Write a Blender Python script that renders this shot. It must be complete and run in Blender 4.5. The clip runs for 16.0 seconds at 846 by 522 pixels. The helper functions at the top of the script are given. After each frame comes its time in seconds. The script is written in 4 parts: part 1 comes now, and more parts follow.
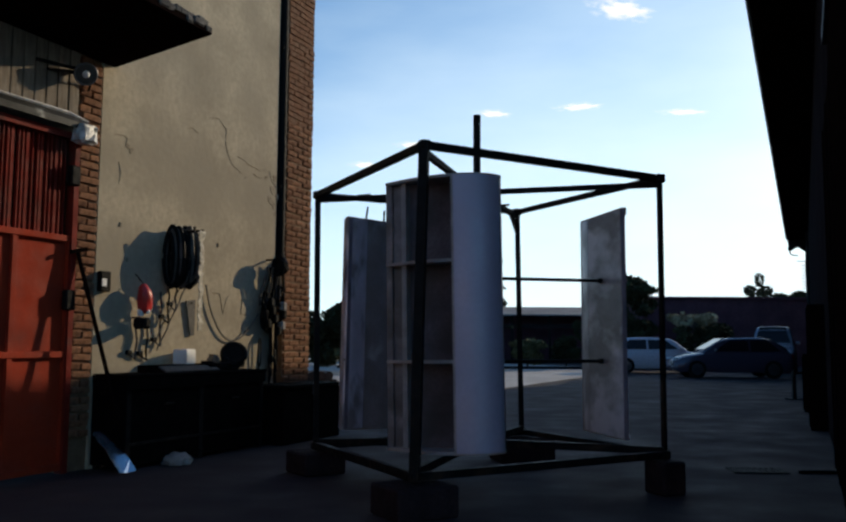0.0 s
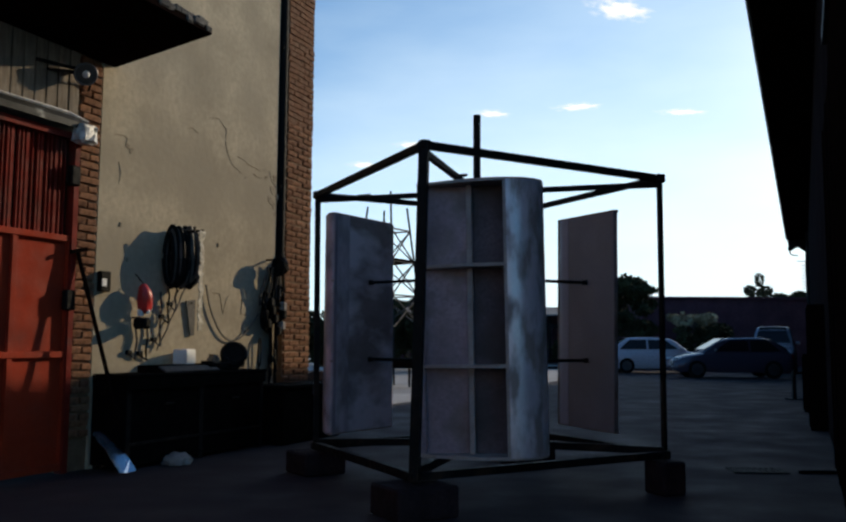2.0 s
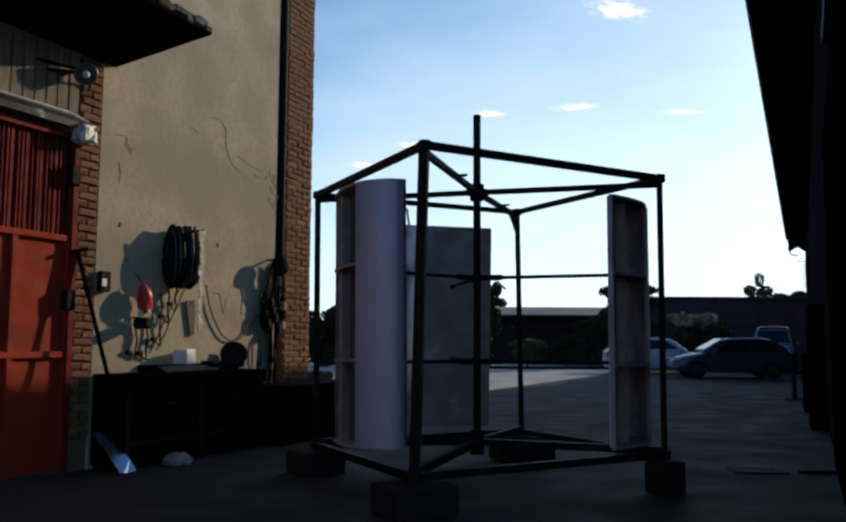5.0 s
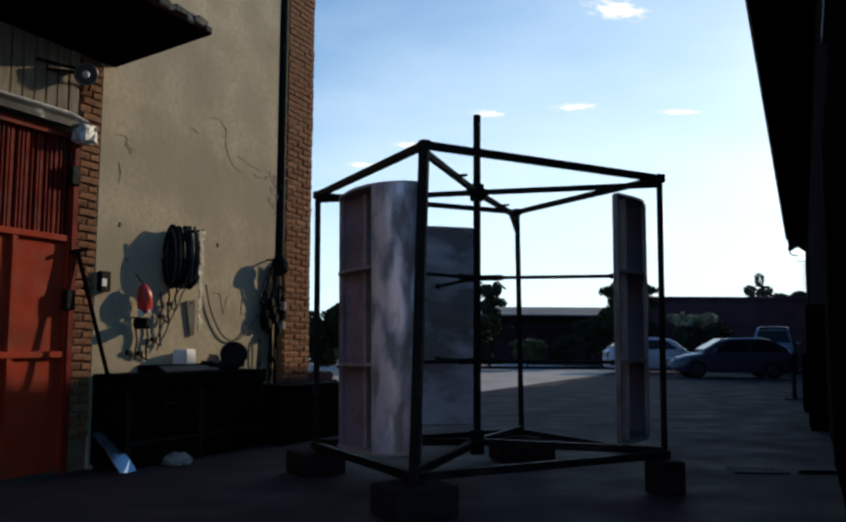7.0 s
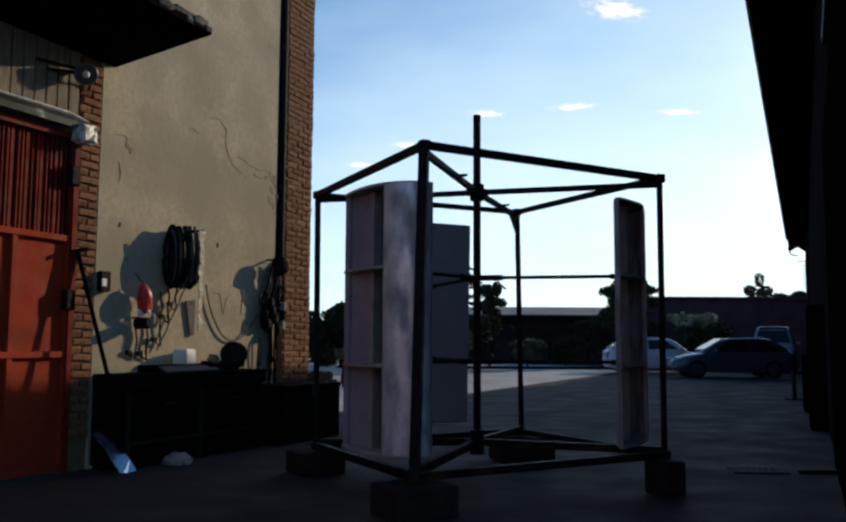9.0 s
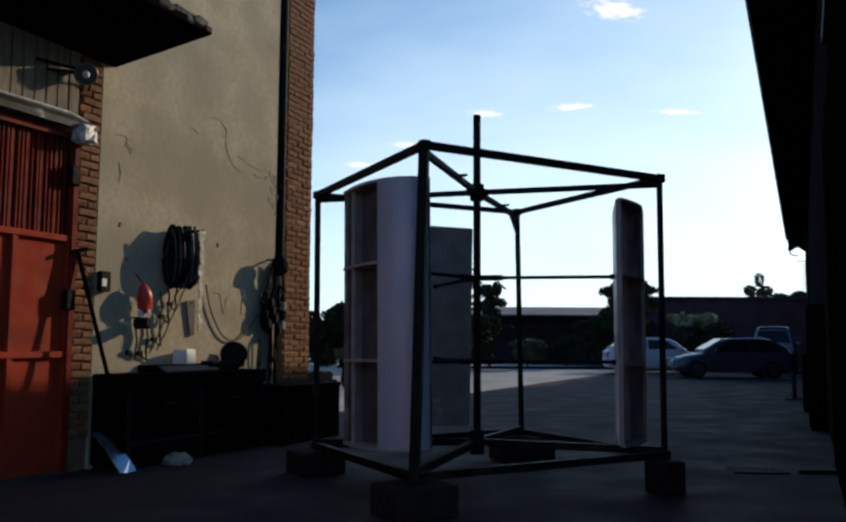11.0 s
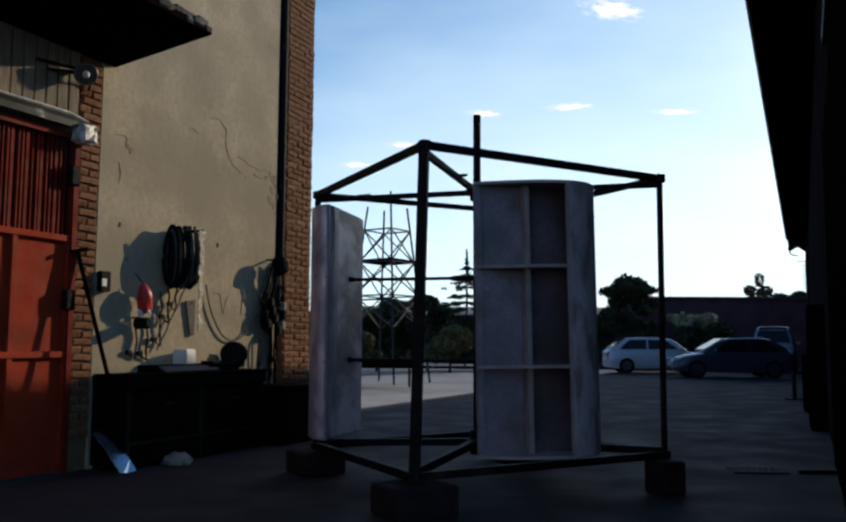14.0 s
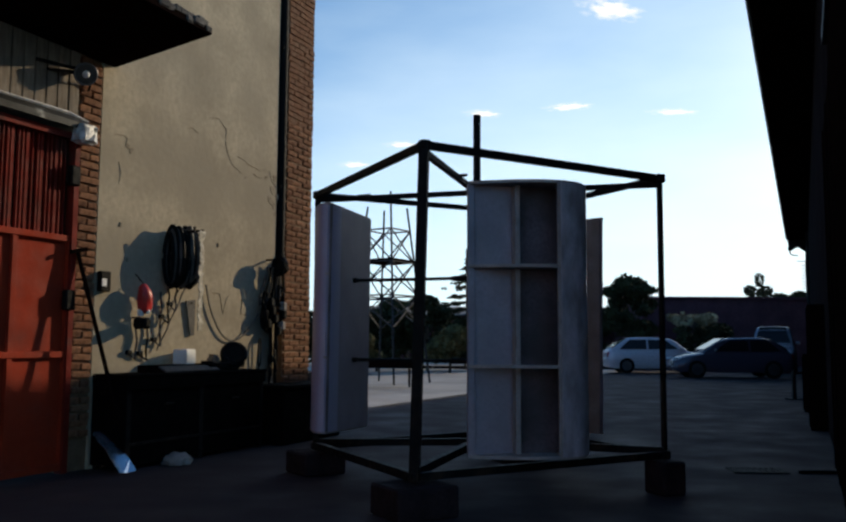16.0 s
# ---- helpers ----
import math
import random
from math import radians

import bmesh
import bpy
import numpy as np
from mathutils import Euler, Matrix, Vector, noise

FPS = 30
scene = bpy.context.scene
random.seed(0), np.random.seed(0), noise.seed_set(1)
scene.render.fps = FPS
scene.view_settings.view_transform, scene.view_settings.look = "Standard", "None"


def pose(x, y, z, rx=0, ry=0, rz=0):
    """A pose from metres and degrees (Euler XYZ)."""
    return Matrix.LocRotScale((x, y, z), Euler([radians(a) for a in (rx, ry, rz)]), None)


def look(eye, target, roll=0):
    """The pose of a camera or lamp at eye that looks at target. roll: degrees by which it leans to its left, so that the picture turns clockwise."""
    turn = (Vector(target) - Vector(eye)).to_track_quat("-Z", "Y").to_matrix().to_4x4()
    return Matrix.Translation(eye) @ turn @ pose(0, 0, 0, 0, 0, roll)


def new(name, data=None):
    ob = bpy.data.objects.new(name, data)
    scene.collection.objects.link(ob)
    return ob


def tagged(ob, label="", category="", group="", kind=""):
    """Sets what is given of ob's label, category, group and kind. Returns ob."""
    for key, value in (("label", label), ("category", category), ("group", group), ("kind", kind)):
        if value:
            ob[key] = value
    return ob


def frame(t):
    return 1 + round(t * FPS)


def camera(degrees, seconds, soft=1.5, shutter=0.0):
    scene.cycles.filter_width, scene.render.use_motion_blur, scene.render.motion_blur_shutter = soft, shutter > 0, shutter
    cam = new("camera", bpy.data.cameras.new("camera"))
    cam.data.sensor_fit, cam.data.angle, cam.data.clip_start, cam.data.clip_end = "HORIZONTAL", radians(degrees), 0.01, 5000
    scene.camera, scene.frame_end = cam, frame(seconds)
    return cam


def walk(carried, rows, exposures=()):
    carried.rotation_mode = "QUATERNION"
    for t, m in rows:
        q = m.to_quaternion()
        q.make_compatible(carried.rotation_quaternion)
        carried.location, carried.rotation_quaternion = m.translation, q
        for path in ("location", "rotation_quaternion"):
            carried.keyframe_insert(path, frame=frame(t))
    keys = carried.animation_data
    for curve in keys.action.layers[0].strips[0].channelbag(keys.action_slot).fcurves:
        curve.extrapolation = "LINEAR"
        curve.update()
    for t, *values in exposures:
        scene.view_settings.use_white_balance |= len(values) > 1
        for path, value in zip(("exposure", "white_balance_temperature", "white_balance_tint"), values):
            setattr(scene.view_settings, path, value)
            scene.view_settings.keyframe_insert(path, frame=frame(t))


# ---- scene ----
cam = camera(52.316, 16.0, soft=2.45)
EYE = Vector((0.0, 0.0, 1.15))
TILT = radians(5.494)
VIEW = look(EYE, EYE + Vector((0, math.cos(TILT), math.sin(TILT))), 0.297)
walk(cam, [(0.0, VIEW), (16.0, VIEW)])
scene.view_settings.exposure = -0.2

# ---- the yard's own axes: ALONG runs down the yard, ACROSS to the right of it ----
ALONG = Vector((0.4033, 0.9151, 0.0))
ACROSS = Vector((0.9151, -0.4033, 0.0))
WALL_LAT = -5.993                    # the plastered wall, metres across
HAZE, SKY_TINT = (7.5, 8.8, 9.3), (0.65, 1.08, 1.23)
AUREOLE, AUREOLE_FALL = (11.0, 8.3, 5.6), 28.0      # warm brightness round the sun
HAZE_FALL, HAZE_SUN, HAZE_BASE = 1.85, 0.94, 0.155
SUN_ALONG, SUN_RISE = 2.3, 0.826     # per metre across


def yard(lat, along, z=0.0):
    return ACROSS * lat + ALONG * along + Vector((0, 0, z))


def frame_at(origin, ax, ay):
    m = Matrix.Identity(4)
    az = Vector(ax).cross(Vector(ay))
    for i, a in enumerate((ax, ay, az)):
        m[0][i], m[1][i], m[2][i] = a[0], a[1], a[2]
    m.translation = origin
    return m


# wall space: x from the far corner towards the door, y out into the yard, z up
CORNER = Vector((-1.49, 11.48, 0.0))
WALL = frame_at(CORNER, -ALONG, ACROSS)
# right-hand building: x along the yard, y to the left of it
SHED = frame_at(yard(0, 0), ALONG, -ACROSS)

# ---- daylight ----
TO_SUN = (ACROSS + ALONG * SUN_ALONG + Vector((0, 0, SUN_RISE))).normalized()
world = bpy.data.worlds.new("sky")
scene.world = world
world.use_nodes = True
wn, wl = world.node_tree.nodes, world.node_tree.links
sky = wn.new("ShaderNodeTexSky")
sky.sky_type, sky.sun_disc = "NISHITA", False
sky.sun_elevation = math.asin(TO_SUN.z)
sky.sun_rotation = math.atan2(TO_SUN.x, TO_SUN.y)
sky.air_density, sky.dust_density, sky.ozone_density = 0.8, 0.3, 3.0


def wnode(kind, *ins, **props):
    nd = wn.new(kind)
    for k, v in props.items():
        if k == "operation":
            nd.operation = v
    for k, v in enumerate(ins):
        if v is None:
            continue
        if isinstance(v, (int, float)):
            nd.inputs[k].default_value = v
        else:
            wl.new(v, nd.inputs[k])
    return nd.outputs[0]


def wmix(fac, a, b):
    nd = wn.new("ShaderNodeMix")
    nd.data_type = "RGBA"
    wl.new(fac, nd.inputs[0])
    for k, v in ((6, a), (7, b)):
        if isinstance(v, tuple):
            nd.inputs[k].default_value = (*v, 1)
        else:
            wl.new(v, nd.inputs[k])
    return nd.outputs[2]


# haze that whitens the sky low down and towards the sun, with thin cloud in it
tc = wn.new("ShaderNodeTexCoord")
sep = wn.new("ShaderNodeSeparateXYZ")
wl.new(tc.outputs["Generated"], sep.inputs[0])
flat = math.hypot(TO_SUN.x, TO_SUN.y)
toward = wnode("ShaderNodeMath", wnode("ShaderNodeMath", sep.outputs[0], TO_SUN.x / flat, operation="MULTIPLY"),
               wnode("ShaderNodeMath", sep.outputs[1], TO_SUN.y / flat, operation="MULTIPLY"), operation="ADD")
low = wnode("ShaderNodeMath", sep.outputs[2], HAZE_FALL, operation="MULTIPLY")
fac = wnode("ShaderNodeMath", wnode("ShaderNodeMath", toward, HAZE_SUN, operation="MULTIPLY"), low, operation="SUBTRACT")
cl = wn.new("ShaderNodeTexNoise")
cl.inputs["Scale"].default_value, cl.inputs["Detail"].default_value = 5.0, 6.0
mp = wn.new("ShaderNodeMapping")
mp.inputs["Scale"].default_value = (1.0, 1.0, 3.2)
wl.new(tc.outputs["Generated"], mp.inputs[0])
wl.new(mp.outputs[0], cl.inputs["Vector"])
fac = wnode("ShaderNodeMath", fac, wnode("ShaderNodeMath", cl.outputs[0], 0.35, operation="MULTIPLY"), operation="ADD")
fac = wnode("ShaderNodeClamp", wnode("ShaderNodeMath", fac, HAZE_BASE, operation="ADD"))
tint = wn.new("ShaderNodeMix")
tint.data_type, tint.blend_type = "RGBA", "MULTIPLY"
tint.inputs[0].default_value = 1.0
wl.new(sky.outputs[0], tint.inputs[6])
tint.inputs[7].default_value = (*SKY_TINT, 1)
dot = wn.new("ShaderNodeVectorMath")
dot.operation = "DOT_PRODUCT"
wl.new(tc.outputs["Generated"], dot.inputs[0])
dot.inputs[1].default_value = TO_SUN
near = wnode("ShaderNodeMath", wnode("ShaderNodeMath", dot.outputs["Value"], 0.0, operation="MAXIMUM"), AUREOLE_FALL, operation="POWER")
glow = wn.new("ShaderNodeVectorMath")
glow.operation = "SCALE"
glow.inputs[0].default_value = AUREOLE
wl.new(near, glow.inputs["Scale"])
both = wn.new("ShaderNodeVectorMath")
both.operation = "ADD"
wl.new(wmix(fac, tint.outputs[2], HAZE), both.inputs[0])
wl.new(glow.outputs[0], both.inputs[1])
wl.new(both.outputs[0], wn["Background"].inputs[0])
wn["Background"].inputs[1].default_value = 0.15
sun = new("sun", bpy.data.lights.new("sun", "SUN"))
sun.data.energy, sun.data.angle, sun.data.color = 3.0, radians(0.6), (1.0, 0.83, 0.58)
sun.matrix_world = look(TO_SUN * 60, (0, 0, 0))


# ---- materials ----
def mat(name, base, rough=0.7, metal=0.0, vary=0.25, scale=6.0, fine=60.0, bump=0.1, stain=None, stain_scale=1.5,
        stain_at=0.55, spec=0.5, stretch=(1, 1, 1), pieces=0.0, soft=0.12, stain_rough=None):
    m = bpy.data.materials.new(name)
    m.use_nodes = True
    n, l = m.node_tree.nodes, m.node_tree.links
    b = n["Principled BSDF"]
    b.inputs["Roughness"].default_value, b.inputs["Metallic"].default_value = rough, metal
    b.inputs["Specular IOR Level"].default_value = spec
    tc = n.new("ShaderNodeTexCoord")
    mp = n.new("ShaderNodeMapping")
    mp.inputs["Scale"].default_value = stretch
    l.new(tc.outputs["Object"], mp.inputs[0])

    def tex(s, detail=4.0):
        t = n.new("ShaderNodeTexNoise")
        t.inputs["Scale"].default_value, t.inputs["Detail"].default_value = s, detail
        l.new(mp.outputs[0], t.inputs["Vector"])
        return t.outputs[0]

    def mixer(fac, a, c):
        x = n.new("ShaderNodeMix")
        x.data_type = "RGBA"
        if isinstance(fac, float):
            x.inputs[0].default_value = fac
        else:
            l.new(fac, x.inputs[0])
        for k, v in ((6, a), (7, c)):
            if isinstance(v, tuple):
                x.inputs[k].default_value = (*v, 1)
            else:
                l.new(v, x.inputs[k])
        return x.outputs[2]

    def ramp(src, lo, hi):
        r = n.new("ShaderNodeMapRange")
        r.inputs[1].default_value, r.inputs[2].default_value = lo, hi
        l.new(src, r.inputs[0])
        return r.outputs[0]

    dark = tuple(c * (1 - vary) for c in base)
    light = tuple(min(1, c * (1 + vary)) for c in base)
    col = mixer(ramp(tex(scale), 0.3, 0.7), dark, light)
    col = mixer(ramp(tex(fine, 2.0), 0.35, 0.75), col, mixer(0.5, col, tuple(c * (1 - vary * 1.5) if vary < 0.6 else c * 0.2 for c in base)))
    if pieces:
        oi = n.new("ShaderNodeObjectInfo")
        col = mixer(ramp(oi.outputs["Random"], 0, 1), mixer(pieces, col, (0.02, 0.012, 0.01)), mixer(pieces * 0.3, col, (0.5, 0.33, 0.2)))
    if stain:
        worn = ramp(tex(stain_scale, 6.0), stain_at - soft / 2, stain_at + soft / 2)
        col = mixer(worn, col, stain)
    l.new(col, b.inputs["Base Color"])
    if rough < 0.95:
        l.new(ramp(tex(scale * 2.3), -0.4, 1.4), (mr := n.new("ShaderNodeMath")).inputs[0])
        mr.operation = "MULTIPLY"
        mr.inputs[1].default_value = rough * 2
        l.new(mr.outputs[0], b.inputs["Roughness"])
        if stain_rough is not None:
            # dull coating over bare shiny sheet
            for sock, clean, dull in (("Roughness", rough, stain_rough), ("Metallic", metal, 0.0)):
                r2 = n.new("ShaderNodeMapRange")
                r2.inputs[3].default_value, r2.inputs[4].default_value = clean, dull
                l.new(worn, r2.inputs[0])
                l.new(r2.outputs[0], b.inputs[sock])
    if bump:
        bp = n.new("ShaderNodeBump")
        bp.inputs["Strength"].default_value, bp.inputs["Distance"].default_value = bump, 0.02
        l.new(tex(fine * 0.7, 5.0), bp.inputs["Height"])
        l.new(bp.outputs[0], b.inputs["Normal"])
    return m


M = {}
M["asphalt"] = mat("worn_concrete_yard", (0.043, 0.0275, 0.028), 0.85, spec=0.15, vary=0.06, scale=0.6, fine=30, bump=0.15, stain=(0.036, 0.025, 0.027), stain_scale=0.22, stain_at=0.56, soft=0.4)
M["plaster"] = mat("old_cream_plaster", (0.475, 0.395, 0.275), 0.95, spec=0.2, vary=0.24, scale=1.5, fine=17, bump=0.22, stain=(0.37, 0.31, 0.22), stain_scale=0.9, stain_at=0.55, soft=0.22)
M["pale_render"] = mat("pale_grey_render", (0.50, 0.45, 0.46), 0.9, spec=0.2, vary=0.12, scale=1.5, fine=20, bump=0.2)
M["brick"] = mat("red_brick", (0.31, 0.135, 0.066), 0.95, spec=0.2, vary=0.45, scale=14, fine=70, bump=0.6, pieces=0.4, stain=(0.20, 0.115, 0.07), stain_scale=7, stain_at=0.6, soft=0.3)
M["mortar"] = mat("grey_mortar", (0.21, 0.13, 0.078), 0.95, spec=0.2, vary=0.25, scale=7, fine=60, bump=0.4)
M["gate_red"] = mat("red_oxide_paint", (0.36, 0.036, 0.011), 0.75, spec=0.15, vary=0.2, scale=2.5, fine=40, bump=0.06, stain=(0.22, 0.032, 0.016), stain_scale=2.2, stain_at=0.6, soft=0.2)
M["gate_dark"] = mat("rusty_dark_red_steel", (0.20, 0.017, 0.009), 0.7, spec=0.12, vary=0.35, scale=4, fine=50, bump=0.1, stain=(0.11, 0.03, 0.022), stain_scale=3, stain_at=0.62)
M["gate_inside"] = mat("bar_gap_shade", (0.014, 0.005, 0.004), 0.8, spec=0.2, vary=0.3)
M["steel"] = mat("dark_painted_steel", (0.009, 0.008, 0.008), 0.65, spec=0.12, vary=0.35, scale=9, fine=80, bump=0.08, stain=(0.03, 0.018, 0.012), stain_scale=4, stain_at=0.62)
M["galv"] = mat("galvanised_flashing", (0.22, 0.22, 0.235), 0.45, 0.8, vary=0.45, scale=7, fine=60, bump=0.15)
M["blade_smooth"] = mat("smooth_grey_sheet", (0.40, 0.36, 0.45), 0.38, 0.15, vary=0.08, scale=2, fine=30, bump=0.03)
M["blade_peel"] = mat("peeling_grey_sheet", (0.64, 0.57, 0.62), 0.28, 0.4, stain_rough=0.48, vary=0.12, scale=4, fine=40, bump=0.06, stretch=(2.4, 2.4, 0.9), stain=(0.25, 0.205, 0.195), stain_scale=3.4, stain_at=0.54, soft=0.16)
M["blade_mottle"] = mat("mottled_galvanised_sheet", (0.60, 0.53, 0.57), 0.28, 0.35, stain_rough=0.5, stretch=(2, 2, 0.9), vary=0.3, scale=5, fine=40, bump=0.06, stain=(0.29, 0.24, 0.24), stain_scale=3.2, stain_at=0.54, soft=0.18)
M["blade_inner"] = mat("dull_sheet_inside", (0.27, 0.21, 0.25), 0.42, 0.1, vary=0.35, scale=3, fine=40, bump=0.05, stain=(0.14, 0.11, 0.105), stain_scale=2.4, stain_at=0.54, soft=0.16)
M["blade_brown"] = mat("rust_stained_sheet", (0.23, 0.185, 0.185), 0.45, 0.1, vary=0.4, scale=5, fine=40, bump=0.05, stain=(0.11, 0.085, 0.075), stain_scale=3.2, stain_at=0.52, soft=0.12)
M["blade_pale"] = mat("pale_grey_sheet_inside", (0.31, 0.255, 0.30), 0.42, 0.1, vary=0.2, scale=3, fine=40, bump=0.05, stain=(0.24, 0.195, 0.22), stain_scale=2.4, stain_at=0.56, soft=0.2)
M["back_plain"] = mat("plain_grey_backing_sheet", (0.30, 0.255, 0.275), 0.45, 0.1, vary=0.14, scale=2.5, fine=40, bump=0.04, stain=(0.27, 0.225, 0.225), stain_scale=2.0, stain_at=0.6, soft=0.3)
# pale patches paint clouds and sky mirrored in the grey sheet
M["back_sky_patches"] = mat("grey_backing_sky_reflection", (0.29, 0.24, 0.235), 0.42, 0.1, vary=0.25, scale=4, fine=40, bump=0.05, stain=(0.74, 0.66, 0.69), stain_scale=1.9, stain_at=0.51, soft=0.16, stretch=(1, 1, 1.8))
M["back_peel"] = mat("rust_brown_backing_sheet", (0.31, 0.25, 0.235), 0.45, 0.1, vary=0.25, scale=5, fine=40, bump=0.05, stain=(0.55, 0.48, 0.47), stain_scale=2.6, stain_at=0.66, soft=0.08)
# dark colour that carries the shade of the hollow noses
M["nose_shade"] = mat("nose_shade_paint", (0.12, 0.095, 0.105), 0.6, 0.0, spec=0.2, vary=0.4, scale=3, fine=40, bump=0.05, stain=(0.07, 0.055, 0.055), stain_scale=2.6, stain_at=0.55, soft=0.2)
M["rib"] = mat("weathered_rib_board", (0.34, 0.285, 0.265), 0.7, vary=0.25, scale=8, fine=60, bump=0.1)
M["concrete"] = mat("rough_concrete_block", (0.030, 0.020, 0.021), 0.9, spec=0.05, vary=0.3, scale=6, fine=50, bump=0.5)
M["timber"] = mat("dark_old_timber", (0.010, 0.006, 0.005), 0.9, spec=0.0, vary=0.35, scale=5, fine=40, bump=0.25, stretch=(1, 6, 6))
M["tile"] = mat("grey_broken_tile", (0.075, 0.07, 0.065), 0.9, vary=0.4, scale=10, fine=60, bump=0.5)
M["board"] = mat("weathered_boards", (0.20, 0.155, 0.11), 0.85, vary=0.35, scale=3, fine=30, bump=0.3, stretch=(8, 8, 1))
M["rubber"] = mat("black_rubber", (0.008, 0.0075, 0.007), 0.7, spec=0.10, vary=0.3, scale=15)
M["cable_grey"] = mat("grey_cable", (0.10, 0.09, 0.08), 0.6, spec=0.2, vary=0.3, scale=15)
M["red_plastic"] = mat("red_plastic", (0.5, 0.02, 0.02), 0.4, vary=0.15)
M["white"] = mat("off_white_plastic", (0.82, 0.80, 0.76), 0.6, vary=0.08)
M["bright"] = mat("bright_metal_sheet", (0.62, 0.66, 0.72), 0.22, 0.9, vary=0.15, scale=6, fine=40, bump=0.05)
M["chip"] = mat("bare_render", (0.34, 0.27, 0.18), 0.95, vary=0.3, scale=20, bump=0.4)
# dark dirty zinc; the pale patches paint glints on it
M["dull_zinc"] = mat("dirty_zinc_with_glints", (0.035, 0.035, 0.032), 0.5, 0.0, spec=0.12, vary=0.6, scale=5, fine=40, bump=0.06, stain=(0.38, 0.37, 0.34), stain_scale=5, stain_at=0.63, soft=0.08)
# colour shared by plaster cracks and drawn shadow lines
M["crack_shadow"] = mat("crack_shadow_line", (0.37, 0.30, 0.20), 0.95, vary=0.3, scale=20, bump=0.3)
# paler zinc for the sunlit edge and the bright folded end
M["white_zinc"] = mat("lit_crumpled_zinc", (0.60, 0.58, 0.55), 0.4, 0.0, vary=0.5, scale=14, fine=50, bump=0.2)
M["sack"] = mat("dirty_white_sack", (0.30, 0.265, 0.235), 0.7, vary=0.25, scale=9, fine=50, bump=0.2)
M["rope"] = mat("pale_rope_chain", (0.62, 0.55, 0.42), 0.8, vary=0.4, scale=25, bump=0.4)
# near-black, so the colour also holds the shade low on the wall
M["bench"] = mat("bench_shade_black", (0.005, 0.004, 0.0035), 0.8, spec=0.02, vary=0.4, scale=5, fine=40, bump=0.2)
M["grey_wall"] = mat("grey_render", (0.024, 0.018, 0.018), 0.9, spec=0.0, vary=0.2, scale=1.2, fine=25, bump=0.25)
M["dark_wall"] = mat("dark_red_brick_far", (0.10, 0.044, 0.056), 0.9, spec=0.1, vary=0.3, scale=0.8, fine=9, bump=0.2)
M["roof"] = mat("fibre_cement_roof", (0.20, 0.18, 0.17), 0.9, vary=0.25, scale=0.6, fine=8, bump=0.3)
M["leaf"] = mat("dark_green_leaves", (0.042, 0.046, 0.022), 0.8, spec=0.1, vary=0.5, scale=1.4, fine=12, bump=0)
M["leaf_light"] = mat("olive_leaves", (0.15, 0.135, 0.06), 0.8, spec=0.1, vary=0.5, scale=1.6, fine=12, bump=0)
# olive leaves lightened: the sun on them is put into the colour
M["leaf_sunlit"] = mat("sunlit_olive_leaves", (0.44, 0.38, 0.24), 0.7, vary=0.5, scale=1.6, fine=12, bump=0)
M["bark"] = mat("bark", (0.06, 0.045, 0.035), 0.9, vary=0.4, scale=6, fine=40, bump=0.5)
M["car_silver"] = mat("silver_blue_car_paint", (0.52, 0.43, 0.46), 0.3, 0.1, vary=0.0, bump=0)
M["car_dark"] = mat("dark_blue_car_paint", (0.055, 0.044, 0.066), 0.16, 0.2, vary=0.0, bump=0)
M["car_van"] = mat("grey_van_paint", (0.26, 0.24, 0.28), 0.3, 0.3, vary=0.05, bump=0)
M["glass"] = mat("dark_car_glass", (0.010, 0.008, 0.010), 0.08, vary=0.05, bump=0, spec=0.25)
M["chrome"] = mat("wheel_alloy", (0.12, 0.12, 0.13), 0.35, 0.9, vary=0.1, bump=0)
M["lamp_white"] = mat("headlamp_plastic", (0.6, 0.6, 0.62), 0.15, vary=0.05, bump=0)
M["lamp_red"] = mat("red_lamp_plastic", (0.35, 0.02, 0.02), 0.2, vary=0.05, bump=0)
# concrete made pale so that its colour holds the sunlight
M["sunlit_apron"] = mat("sunlit_concrete_paint", (0.42, 0.37, 0.32), 0.7, vary=0.2, scale=0.4, fine=6, bump=0.1, stain=(0.28, 0.25, 0.22), stain_scale=0.3, stain_at=0.58, soft=0.2)
M["tower"] = mat("grey_lattice_steel", (0.03, 0.03, 0.032), 0.7, 0.0, vary=0.3, bump=0)


# ---- mesh tools ----
def finish(bm, name, material, smooth=False):
    bmesh.ops.recalc_face_normals(bm, faces=bm.faces)
    me = bpy.data.meshes.new(name)
    if smooth:
        for f in bm.faces:
            f.smooth = True
        for e in bm.edges:
            if len(e.link_faces) == 2 and e.calc_face_angle(0) > radians(38):
                e.smooth = False
    bm.to_mesh(me)
    bm.free()
    me.materials.append(material)
    return me


def part(name, bm, material, parent, label="", smooth=False, m=None):
    ob = new(name, finish(bm, name, material, smooth))
    ob.parent = parent
    if m is not None:
        ob.matrix_basis = m
    return tagged(ob, label) if label else ob


def thing(name, m, label, category, group="", kind=""):
    ob = new(name)
    ob.empty_display_size = 0.1
    ob.matrix_basis = m
    return tagged(ob, label, category, group, kind)


def solo(name, bm, material, m, label, category="", group="", kind="", smooth=False):
    ob = new(name, finish(bm, name, material, smooth))
    ob.matrix_basis = m
    return tagged(ob, label, category, group, kind)


def box(bm, x0, y0, z0, x1, y1, z1, bevel=0.0):
    g = bmesh.ops.create_cube(bm, size=1)
    for v in g["verts"]:
